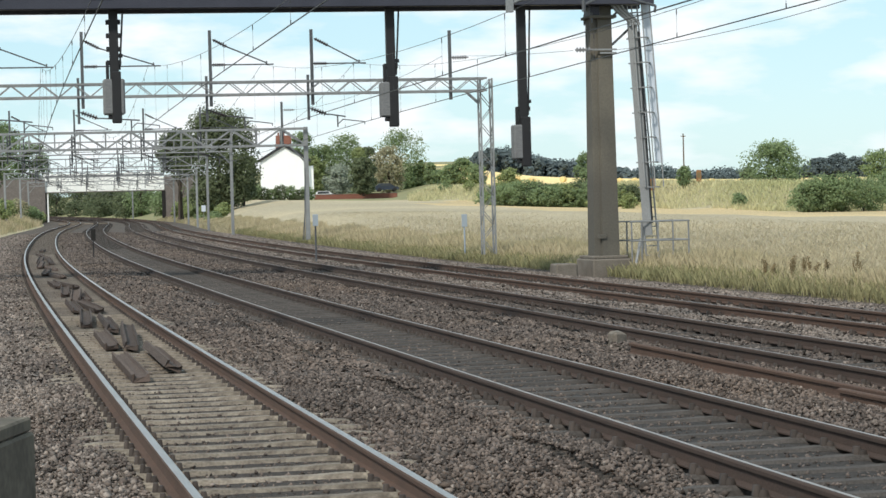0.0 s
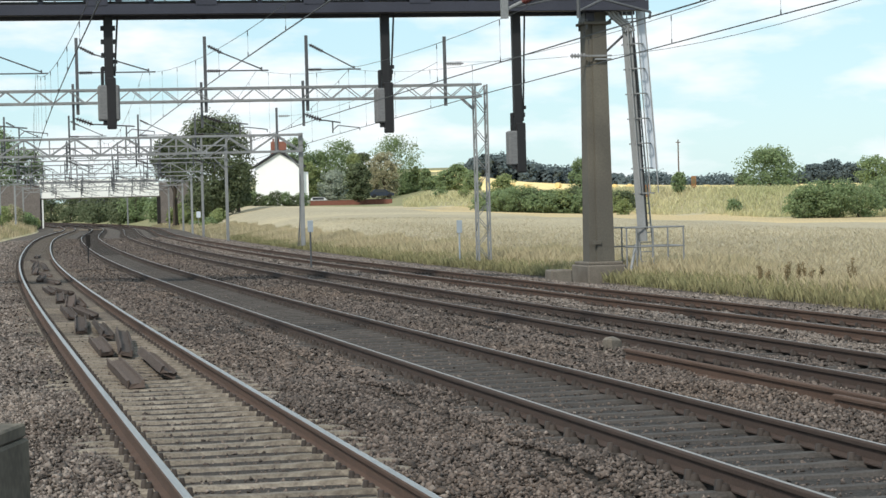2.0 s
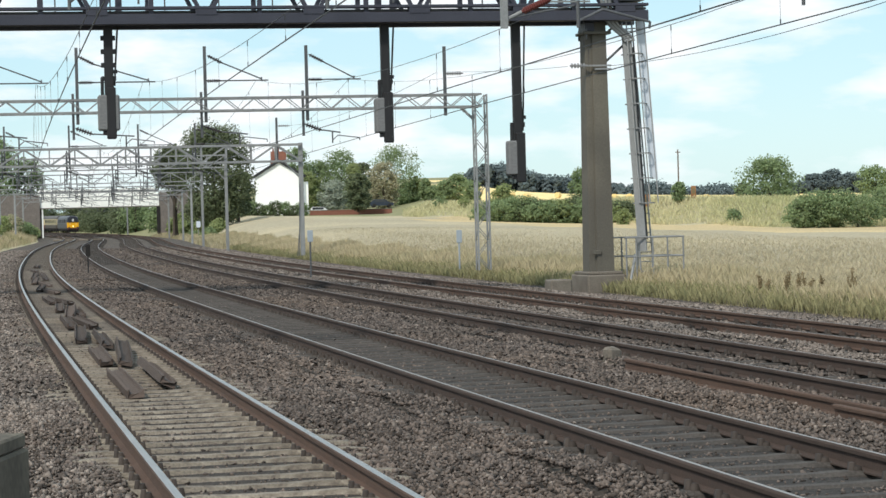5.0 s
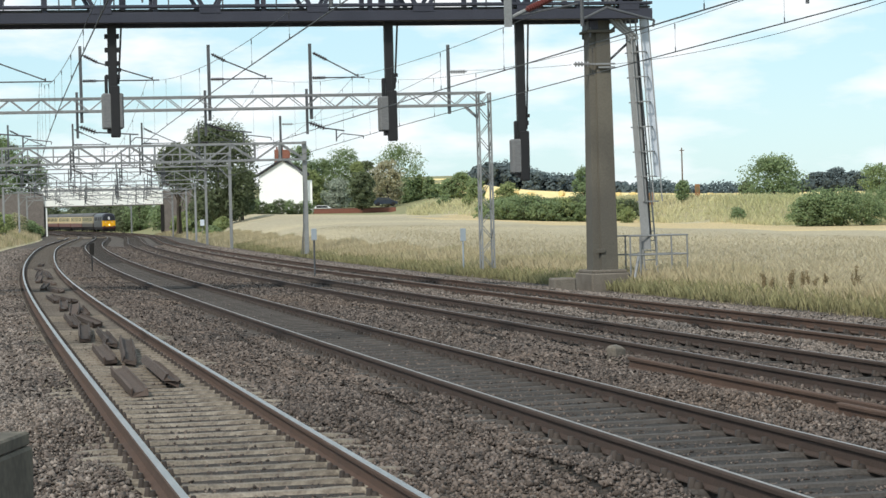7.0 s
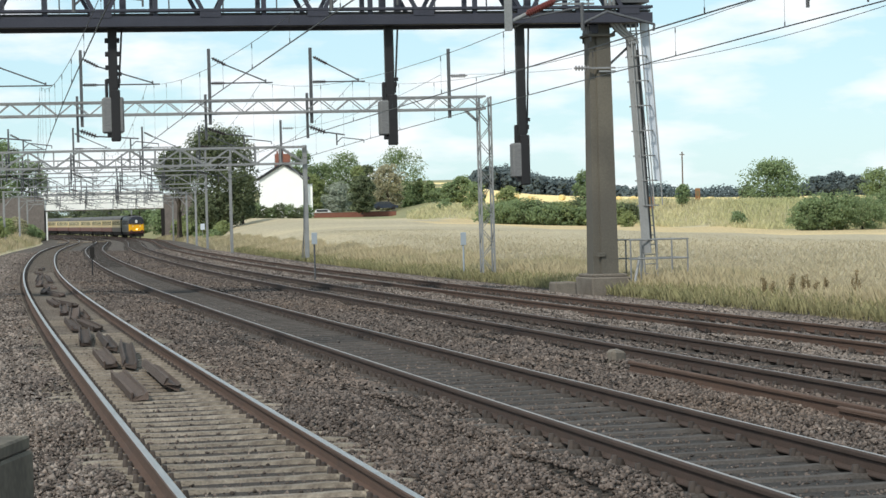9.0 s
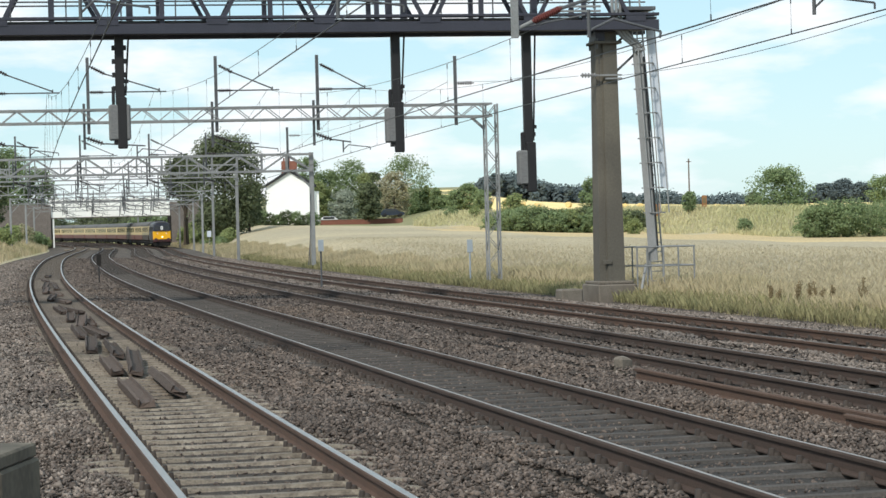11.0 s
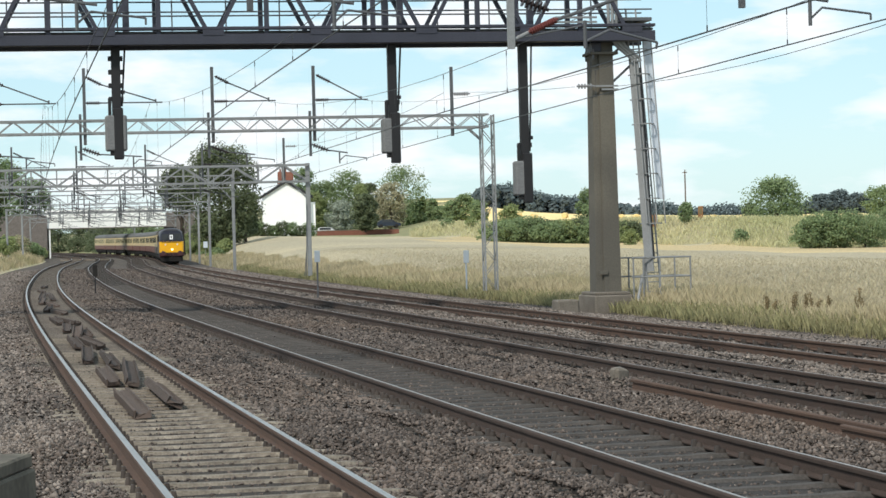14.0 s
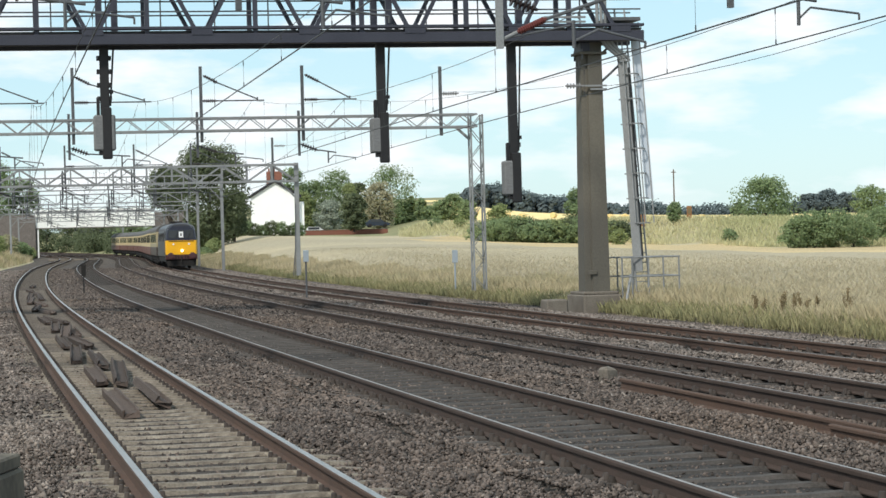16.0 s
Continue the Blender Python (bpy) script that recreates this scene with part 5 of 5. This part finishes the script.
far_wire(line(82.8, 17.4, 7.35, True), line(65.0, 17.2, 6.27, True), 0.05, "thin dark earth wire between portal and column")
far_wire(line(65.0, 18.45, 6.27, True), line(24.0, 18.3, 7.25, True), 0.74, "thin dark earth wire leaving the column")
far_wire(line(82.8, 16.7, 7.35, True), line(138.0, 17.3, 7.9, True), 0.4, "thin dark earth wire between the portals")

g = thing("overhead_line_mast", "short grey mast with an insulator on the portal", "mast", at(82.8, 0, 0, level=True))
part("tube", bar(bmesh.new(), (17.0, 0.1, 5.75), (17.0, 0.1, 8.3), 0.11), M["galv_dark"], g)
part("insulator_rod", insulator_shape((17.05, 0.1, 7.3), (17.7, 0.1, 7.3), 0.08, 6), M["grey_insulator"], g)
g = thing("overhead_line_mast", "short dark mast with an insulator on the portal", "mast", at(138.0, 0, 0, level=True))
part("tube", bar(bmesh.new(), (16.6, 0.1, 5.7), (16.6, 0.1, 8.4), 0.13), M["galv_dark"], g)
part("insulator_rod", insulator_shape((16.7, 0.1, 7.9), (17.4, 0.1, 7.9), 0.08, 5), M["grey_insulator"], g)

# ---- things lying on the track ----
# old channel-shaped baulks: (station, offset from the middle of the track, turn, length, height of the raised far end, roll)
BAULKS = [(28.2, -0.24, -0.3, 4.5, 0.0, 4), (29.5, 0.23, -0.5, 4.4, 0.0, -24), (34.4, -0.19, -0.6, 4.2, 0.0, 5), (34.0, 0.12, -2.8, 4.2, 0.10, -14),
          (39.0, 0.08, -1.0, 4.6, 0.0, -18), (41.1, -0.18, -2.3, 4.6, 0.04, 3), (46.9, 0.12, 2.2, 5.0, 0.0, 6), (46.9, -0.19, -0.3, 5.0, 0.0, -8),
          (50.6, 0.02, -3.0, 2.2, 0.16, 12), (51.2, 0.2, 2.0, 1.8, 0.10, 0), (56.0, -0.06, -1.7, 5.0, 0.03, 0), (61.8, -0.16, 0.9, 5.0, 0.0, 9), (60.5, 0.12, 5.0, 4.0, 0.0, -9),
          (71.0, 0.04, 4.4, 5.2, 0.0, 3), (73.5, -0.14, -3.0, 3.6, 0.06, 10), (80.5, 0.07, 2.7, 5.5, 0.0, 0), (83.5, -0.2, -2.0, 3.6, 0.12, 8),
          (88.5, 0.18, 1.5, 3.4, 0.16, -6), (92.0, -0.14, -2.0, 4.0, 0.14, 0), (97.0, 0.16, 2.0, 4.6, 0.03, 5), (106.0, -0.1, 3.0, 4.0, 0.0, 0), (118.0, 0.05, -2.0, 4.0, 0.0, 6)]
CHANNEL = [(-0.105, 0.0), (-0.105, 0.1), (-0.08, 0.112), (-0.068, 0.062), (0.0, 0.052), (0.066, 0.06), (0.078, 0.098), (0.105, 0.09), (0.105, 0.0)]
for k, (s, du, turn, length, lift, roll) in enumerate(BAULKS):
    g = thing("timber_baulk", "dark weathered timber baulk lying between the rails", "timber", at(s, TRACKS["a"] + du, -0.155, turn), group="timbers between the rails")
    rng = random.Random(k)
    c, d = math.cos(radians(roll)), math.sin(radians(roll))
    bm, rings = bmesh.new(), []
    for i in range(9):
        y = length * (i / 8 - 0.5)
        end = 0.92 if i in (0, 8) else 1.0
        pts = [(x * c - z * d, x * d + z * c) for x, z in CHANNEL]
        low = min(z for _, z in pts)
        rings.append([bm.verts.new((x * end + rng.uniform(-0.006, 0.006), y + rng.uniform(-0.03, 0.03), (z - low) * end + lift * i / 8 + rng.uniform(-0.004, 0.004))) for x, z in pts])
    n = len(CHANNEL)
    for p, q in zip(rings, rings[1:]):
        for i in range(n):
            bm.faces.new((p[i], p[(i + 1) % n], q[(i + 1) % n], q[i]))
    bm.faces.new(rings[0][::-1])
    bm.faces.new(rings[-1])
    part("baulk", bm, M["timber"], g)
for s0, s1, u in ((14.0, 29.2, 8.46), (12.0, 21.0, 8.22)):
    st = np.arange(s0, s1, 0.4)
    tagged(new("spare_rail", mesh("spare_rail", *sweep(line(st, u, -0.03), RAIL_PROFILE), M["old_rail"])), "rust-red spare rail lying on the ballast", "rail")
bm = box(bmesh.new(), -0.11, 0.11, -0.1, 0.1, -0.24, 0.03, 0.03)
for v in bm.verts:
    v.co += Vector((noise.noise(v.co * 9), noise.noise(v.co * 9 + Vector((5, 0, 0))), noise.noise(v.co * 9 + Vector((0, 7, 0))))) * 0.03
g = thing("stone_lump", "pale concrete lump at the end of the spare rail", "stone", at(30.2, 8.66, 0.0, 20))
part("lump", bm, M["concrete"], g)


def marker_post(s, u, h, w, bh, board, post, label, z0=-0.3):
    g = thing("lineside_marker", label, "marker post", at(s, u, 0))
    part("post", bar(bmesh.new(), (0, 0, z0), (0, 0, h - bh * 0.3), 0.07 if post != "black" else 0.06, sides=8), M[post], g)
    part("board", box(bmesh.new(), -w / 2, w / 2, -0.06, -0.03, h - bh, h, 0.008), M[board], g)


marker_post(99.5, 4.3, 1.1, 0.2, 0.5, "under", "black", "short dark marker post between two tracks")
marker_post(88.5, 18.47, 1.5, 0.22, 0.5, "board", "board", "pale grey marker post with a board in the grass")
marker_post(82.0, 11.72, 1.60, 0.2, 0.42, "board", "galv_dark", "thin grey marker post with a pale board")
marker_post(300.0, 19.0, 2.2, 0.55, 0.8, "screen", "galv", "pale square lineside sign on a post")

# crossing boards over the rails towards the bridge
g = thing("foot_crossing", "pale worn boarded crossing between the rails", "crossing", at(318.0, 0, 0))
for k, u in enumerate((TRACKS["a"] - 1.6, TRACKS["a"], TRACKS["a"] + 1.9, TRACKS["b"])):
    part("board", box(bmesh.new(), u - 0.6, u + 0.6, -2.2, 2.2, -0.2, -0.01 - 0.002 * k, 0.01), M["concrete_sleeper"], g)

# ---- low cabinet at the end of the platform ----
M["cabinet_dark"] = material("dull_green_grey_paint", (0.115, 0.10, 0.078), 0.95, other=(0.055, 0.048, 0.038), scale=7, fine=0.2, third=(0.135, 0.118, 0.09), third_scale=4)
g = thing("platform_cabinet", "dull grey-green metal cabinet at the platform end", "cabinet", pose(-1.345, 6.0, 0, 0, 0, -4))
part("body", box(bmesh.new(), -0.22, 0.23, -0.2, 0.2, -0.5, 1.195, 0.008), M["cabinet_dark"], g)
part("top_plate", box(bmesh.new(), -0.22, 0.222, -0.195, 0.195, 1.196, 1.235, 0.006), M["cabinet_dark"], g)


# ---- things round the house and the far fields ----
def wall_run(x0, x1, y, z, h, mat, label):
    g = thing("garden_wall", label, "wall", pose(0, 0, 0))
    part("wall_face", box(bmesh.new(), x0, x1, y, y + 0.25, z - 2.0, z + h, 0.02), mat, g)
    part("coping", box(bmesh.new(), x0, x1, y - 0.04, y + 0.29, z + h + 0.002, z + h + 0.1, 0.02), M["concrete"], g)


wall_run(-21.0, -7.3, 378.0, 3.54, 0.85, M["brick"], "low red brick garden wall behind the field")


def car(x, y, z, turn, paint, label):
    g = thing("car", label, "car", pose(x, y, z - FALL * x, 0, 0, turn))
    bm = bmesh.new()
    prof = [(-2.1, 0.3), (2.1, 0.3), (2.15, 0.75), (1.2, 0.95), (0.6, 1.42), (-1.1, 1.45), (-1.9, 0.98), (-2.15, 0.8)]
    a = [bm.verts.new((px, -0.85, pz)) for px, pz in prof]
    b = [bm.verts.new((px, 0.85, pz)) for px, pz in prof]
    bm.faces.new(a[::-1])
    bm.faces.new(b)
    for i in range(len(prof)):
        j = (i + 1) % len(prof)
        bm.faces.new((a[i], a[j], b[j], b[i]))
    part("body", bm, M[paint], g)
    for sy in (-0.86, 0.86):
        part("side_window", box(bmesh.new(), -1.2, 0.7, min(sy, sy * 1.01), max(sy, sy * 1.01), 0.98, 1.36), M["glass"], g)
        for wx in (-1.35, 1.35):
            part("wheel", lathe(bmesh.new(), (wx, sy * 0.85, 0.32), (wx, sy * 1.02, 0.32), [(0, 0.31), (1, 0.32)], 14), M["under"], g)


car(-9.6, 400.0, 4.75, 10, "car_paint", "dark blue parked car beside the garden trees")
car(-19.6, 385.0, 3.45, 0, "white_car", "white parked car behind the brick wall")

g = thing("carport", "white-painted timber carport beside the dark trees", "carport", pose(-34.0, 380.0, 1.772 + 35 * 380 / LENS + 34 * FALL))
for x in (-1.6, 0.0, 1.6):
    part("post", box(bmesh.new(), x - 0.08, x + 0.08, -0.08, 0.08, -1.5, 1.9), M["white"], g)
part("canopy", box(bmesh.new(), -2.0, 2.0, -0.4, 3.0, 1.903, 2.1, 0.03), M["white"], g)

g = thing("telegraph_pole", "slender weathered wooden telegraph pole in the field", "pole", pose(35.1, 330.0, -0.34))
part("shaft", bar(bmesh.new(), (0, 0, 2.0), (0, 0, 11.9), 0.26, sides=8, w2=0.18), M["timber"], g)
part("crossarm", bar(bmesh.new(), (-0.35, 0, 11.5), (0.35, 0, 11.5), 0.12), M["timber"], g)
for b in (1157, 1240):
    x = (b - 784) / LENS * 262
    z = ground_at(x, 262)
    g = thing("orange_sign", "orange and brown board on posts at the field edge", "sign", pose(x, 262, z))
    for px in (-0.2, 0.2):
        part("post", box(bmesh.new(), px - 0.05, px + 0.05, -0.06, 0.06, -0.2, 1.7), M["timber"], g)
    part("board", box(bmesh.new(), -0.28, 0.28, -0.1, -0.062, 0.4, 1.8, 0.01), M["orange"], g)
    part("panel", box(bmesh.new(), -0.18, 0.18, -0.115, -0.102, 0.9, 1.5), M["dock"], g)
for k, (b, d) in enumerate([(905, 480), (918, 485), (945, 470), (1000, 520), (1100, 450), (1126, 470), (1262, 440), (1316, 430), (862, 500), (1085, 455), (890, 490)]):
    x = (b - 784) / LENS * d
    z = ground_at(x, d)
    g = thing("straw_bale", "round golden straw bale on the stubble", "straw bale", pose(x, d, z, 0, 0, 20 * k), group="straw bales")
    part("bale", lathe(bmesh.new(), (-0.6, 0, 0.62), (0.6, 0, 0.62), [(0, 0.58), (0.06, 0.64), (0.94, 0.64), (1, 0.58)], 18), M["straw"], g)


# ---- train ----
def coach_shell(bm, half_len, sections, n_ends=True):
    """Lofts body sections (list of (y, points)) into a closed shell."""
    rings = [[bm.verts.new((x, y, z)) for x, z in pts] for y, pts in sections]
    k = len(rings[0])
    for a, b in zip(rings, rings[1:]):
        for i in range(k):
            j = (i + 1) % k
            bm.faces.new((a[i], a[j], b[j], b[i]))
    bm.faces.new(rings[0][::-1])
    bm.faces.new(rings[-1])
    return bm


def bogie(g, y):
    b = part("bogie", box(bmesh.new(), -1.1, 1.1, y - 1.7, y + 1.7, 0.35, 0.75, 0.05), M["under"], g)
    for yy in (-1.3, 1.3):
        for x in (-0.75, 0.75):
            part("wheel", lathe(bmesh.new(), (x - 0.07, y + yy, 0.46), (x + 0.07, y + yy, 0.46), [(0, 0.42), (0.3, 0.46), (1, 0.45)], 16), M["under"], b)


def build_coach(lower="maroon", upper="cream", label="cream and chocolate passenger coach with grey roof"):
    g = thing("railway_coach", label, "railway coach", group="coaches of the train")
    L = 9.7
    w = 1.38
    part("lower_body", box(bmesh.new(), -w, w, -L, L, 0.95, 1.72, 0.04), M[lower], g, "dark lower panels")
    part("upper_body", box(bmesh.new(), -w + 0.01, w - 0.01, -L, L, 1.723, 3.05, 0.02), M[upper], g, "cream upper panels")
    arc = [(math.cos(a) * (w + 0.02), 3.05 + math.sin(a) * 0.72) for a in np.linspace(0, math.pi, 11)]
    part("roof", coach_shell(bmesh.new(), L, [(-L, arc), (L, arc)]), M["roof_grey"], g, "grey curved roof")
    for side in (-1, 1):
        for k in range(8):
            y = -7.9 + k * 2.26
            bm = bmesh.new()
            box(bm, side * (w - 0.02), side * (w + 0.012), y - 0.62, y + 0.62, 2.12, 2.86)
            wdw = part("window", bm, M["glass"], g)
            part("window_frame", bars([((side * (w + 0.015), y - 0.66, 2.09), (side * (w + 0.015), y + 0.66, 2.09)), ((side * (w + 0.015), y - 0.66, 2.89), (side * (w + 0.015), y + 0.66, 2.89))], 0.05), M["cream"], wdw)
    part("underframe", box(bmesh.new(), -1.2, 1.2, -L + 0.3, L - 0.3, 0.6, 0.948), M["under"], g)
    for yy in (-3.0, 2.2):
        part("battery_box", box(bmesh.new(), -1.15, 1.15, yy - 1.3, yy + 1.3, 0.3, 0.598, 0.03), M["under"], g)
    for end in (-1, 1):
        part("gangway", box(bmesh.new(), -0.55, 0.55, end * L - (0.0 if end > 0 else 0.28), end * L + (0.28 if end > 0 else 0.0), 0.9, 3.0, 0.03), M["under"], g, "black gangway")
    bogie(g, -7.1)
    bogie(g, 7.1)
    return g


def build_loco():
    """The front faces -y in its own space."""
    g = thing("locomotive", "grey electro-diesel locomotive with a bright yellow nose", "locomotive")
    L, w = 8.1, 1.27

    def body(z0, z1, inset):
        return [(-w + inset, z0), (w - inset, z0), (w - inset, z1), (-w + inset, z1)]
    part("lower_body", box(bmesh.new(), -w, w, -L + 0.3, L, 0.95, 2.1, 0.05), M["loco_grey"], g, "dark grey bodyside")
    side = [(-w, 2.103), (w, 2.103), (w * 0.99, 2.5), (w * 0.9, 3.098), (-w * 0.9, 3.098), (-w * 0.99, 2.5)]
    part("upper_body", coach_shell(bmesh.new(), L, [(-L + 0.35, side), (L, side)]), M["loco_grey"], g, "dark grey bodyside")
    arc = [(math.cos(a) * w * 0.92, 3.1 + math.sin(a) * 0.58) for a in np.linspace(0, math.pi, 13)]
    arc2 = [(math.cos(a) * w * 0.84, 3.1 + math.sin(a) * 0.45) for a in np.linspace(0, math.pi, 13)]
    part("roof", coach_shell(bmesh.new(), L, [(-L + 0.22, arc2), (-L + 0.6, arc), (L, arc)]), M["loco_grey"], g, "dark grey roof")
    # yellow nose panel, lower half of the cab front
    bm = bmesh.new()
    pts = [(-w + 0.02, 1.12), (w - 0.02, 1.12), (w, 1.25), (w, 2.25), (-w, 2.25), (-w, 1.25)]
    pts2 = [(x * 0.90, z) for x, z in pts]
    coach_shell(bm, 0, [(-L - 0.02, pts2), (-L + 0.1, [(x * 0.95, z) for x, z in pts]), (-L + 0.297, pts)])
    nose = part("nose_panel", bm, M["yellow"], g, "bright yellow nose panel")
    bm = bmesh.new()
    pts = [(-w, 2.253), (w, 2.253), (w * 0.89, 3.1), (w * 0.6, 3.38), (-w * 0.6, 3.38), (-w * 0.89, 3.1)]
    coach_shell(bm, 0, [(-L + 0.0, [(x * 0.91, z) for x, z in pts]), (-L + 0.12, [(x * 0.96, z) for x, z in pts]), (-L + 0.34, pts)])
    cab = part("cab_front", bm, M["loco_blue"], g, "dark blue cab front")
    for x0, x1 in ((-0.98, -0.34), (-0.29, 0.29), (0.34, 0.98)):
        wdw = part("windscreen", box(bmesh.new(), x0, x1, -L - 0.025, -L + 0.01, 2.42, 3.06, 0.01), M["glass"], cab, "dark cab windscreen")
    part("headcode_panel", box(bmesh.new(), -0.17, 0.17, -L - 0.05, -L - 0.027, 2.48, 2.95), M["white"], cab, "white headcode panel")
    part("headcode_mark", box(bmesh.new(), -0.05, 0.05, -L - 0.056, -L - 0.051, 2.6, 2.82), M["black"], cab)
    for x in (-0.78, 0.78):
        part("nose_door", box(bmesh.new(), x - 0.26, x + 0.26, -L - 0.034, -L - 0.015, 1.35, 1.8, 0.01), M["yellow"], nose, "raised yellow access panel")
    part("nose_rail", bar(bmesh.new(), (-1.0, -L - 0.06, 2.2), (1.0, -L - 0.06, 2.2), 0.04, sides=6), M["under"], nose)
    for x in (-0.5, 0.5):
        part("wiper", bar(bmesh.new(), (x, -L - 0.045, 2.38), (x + 0.25, -L - 0.045, 2.85), 0.025), M["under"], cab)
        part("horn", lathe(bmesh.new(), (x, -L + 0.6, 3.72), (x, -L + 0.25, 3.72), [(0, 0.03), (1, 0.09)], 8), M["under"], g)
    for x in (-0.62, 0.62):
        part("tail_lamp", lathe(bmesh.new(), (x, -L - 0.06, 1.95), (x, -L - 0.015, 1.95), [(0, 0.08), (1, 0.09)], 10), M["white"], nose, "round marker lamp")
    part("headlamp", lathe(bmesh.new(), (0.06, -L - 0.10, 1.42), (0.06, -L - 0.02, 1.42), [(0, 0.10), (1, 0.11)], 12), M["lamp"], nose, "lit headlamp")
    part("buffer_beam", box(bmesh.new(), -w, w, -L - 0.05, -L + 0.5, 0.72, 1.07, 0.03), M["red_paint"], g, "dark red buffer beam")
    for x in (-0.87, 0.87):
        part("buffer", lathe(bmesh.new(), (x, -L - 0.05, 1.02), (x, -L - 0.58, 1.02), [(0, 0.14), (0.7, 0.13), (0.74, 0.27), (0.95, 0.27), (1, 0.2)], 14), M["red_paint"], g, "dark maroon round buffer")
    for x in (-0.45, -0.25, 0.3, 0.5):
        part("hose", bar(bmesh.new(), (x, -L - 0.09, 1.05), (x, -L - 0.14, 0.45), 0.06, sides=6), M["under"], g)
    part("coupling", bar(bmesh.new(), (0, -L - 0.1, 0.98), (0, -L - 0.25, 0.5), 0.12, sides=6), M["under"], g)
    part("snow_plough", box(bmesh.new(), -1.15, 1.15, -L - 0.1, -L + 0.1, 0.18, 0.62, 0.03), M["under"], g)
    part("underframe", box(bmesh.new(), -1.2, 1.2, -L + 0.5, L - 0.3, 0.55, 0.948), M["under"], g)
    for side in (-1, 1):
        for y in (-4.5, -1.5, 2.0, 5.0):
            part("side_grille", box(bmesh.new(), side * w - 0.01, side * w + 0.012, y - 0.7, y + 0.7, 2.2, 2.9), M["under"], g)
        part("cab_door", box(bmesh.new(), side * w - 0.01, side * w + 0.014, -L + 1.0, -L + 1.7, 1.05, 3.0), M["loco_blue"], g)
    part("exhaust_box", box(bmesh.new(), -0.5, 0.5, -0.5, 2.5, 3.7, 3.85, 0.03), M["under"], g)
    bogie(g, -5.0)
    bogie(g, 5.0)
    return g


LOCO = build_loco()
COACHES = [build_coach("umber", "dull_cream", "dull cream and grey-brown passenger coach behind the locomotive"), build_coach()]
for _ in range(8):
    COACHES.append(copy_thing(COACHES[1], Matrix()))


def vehicle_pose(s_mid, half):
    a, b = line(s_mid - half, TRACKS["d"] + 0.05), line(s_mid + half, TRACKS["d"] + 0.05)
    c, d = (a + b) / 2, b - a
    return pose(*c, math.degrees(math.atan2(d[2], math.hypot(d[0], d[1]))), 0, math.degrees(math.atan2(-d[0], d[1])))


def nose_station(t):
    return 184.0 + 28.1 * (16.0 - t)


def motions():
    times = [0.5 * i for i in range(33)]
    walk(LOCO, [(t, vehicle_pose(nose_station(t) + 8.1, 5.0)) for t in times])
    for k, c in enumerate(COACHES):
        walk(c, [(t, vehicle_pose(nose_station(t) + 16.6 + 10.0 + 19.95 * k, 7.1)) for t in times])


motions()
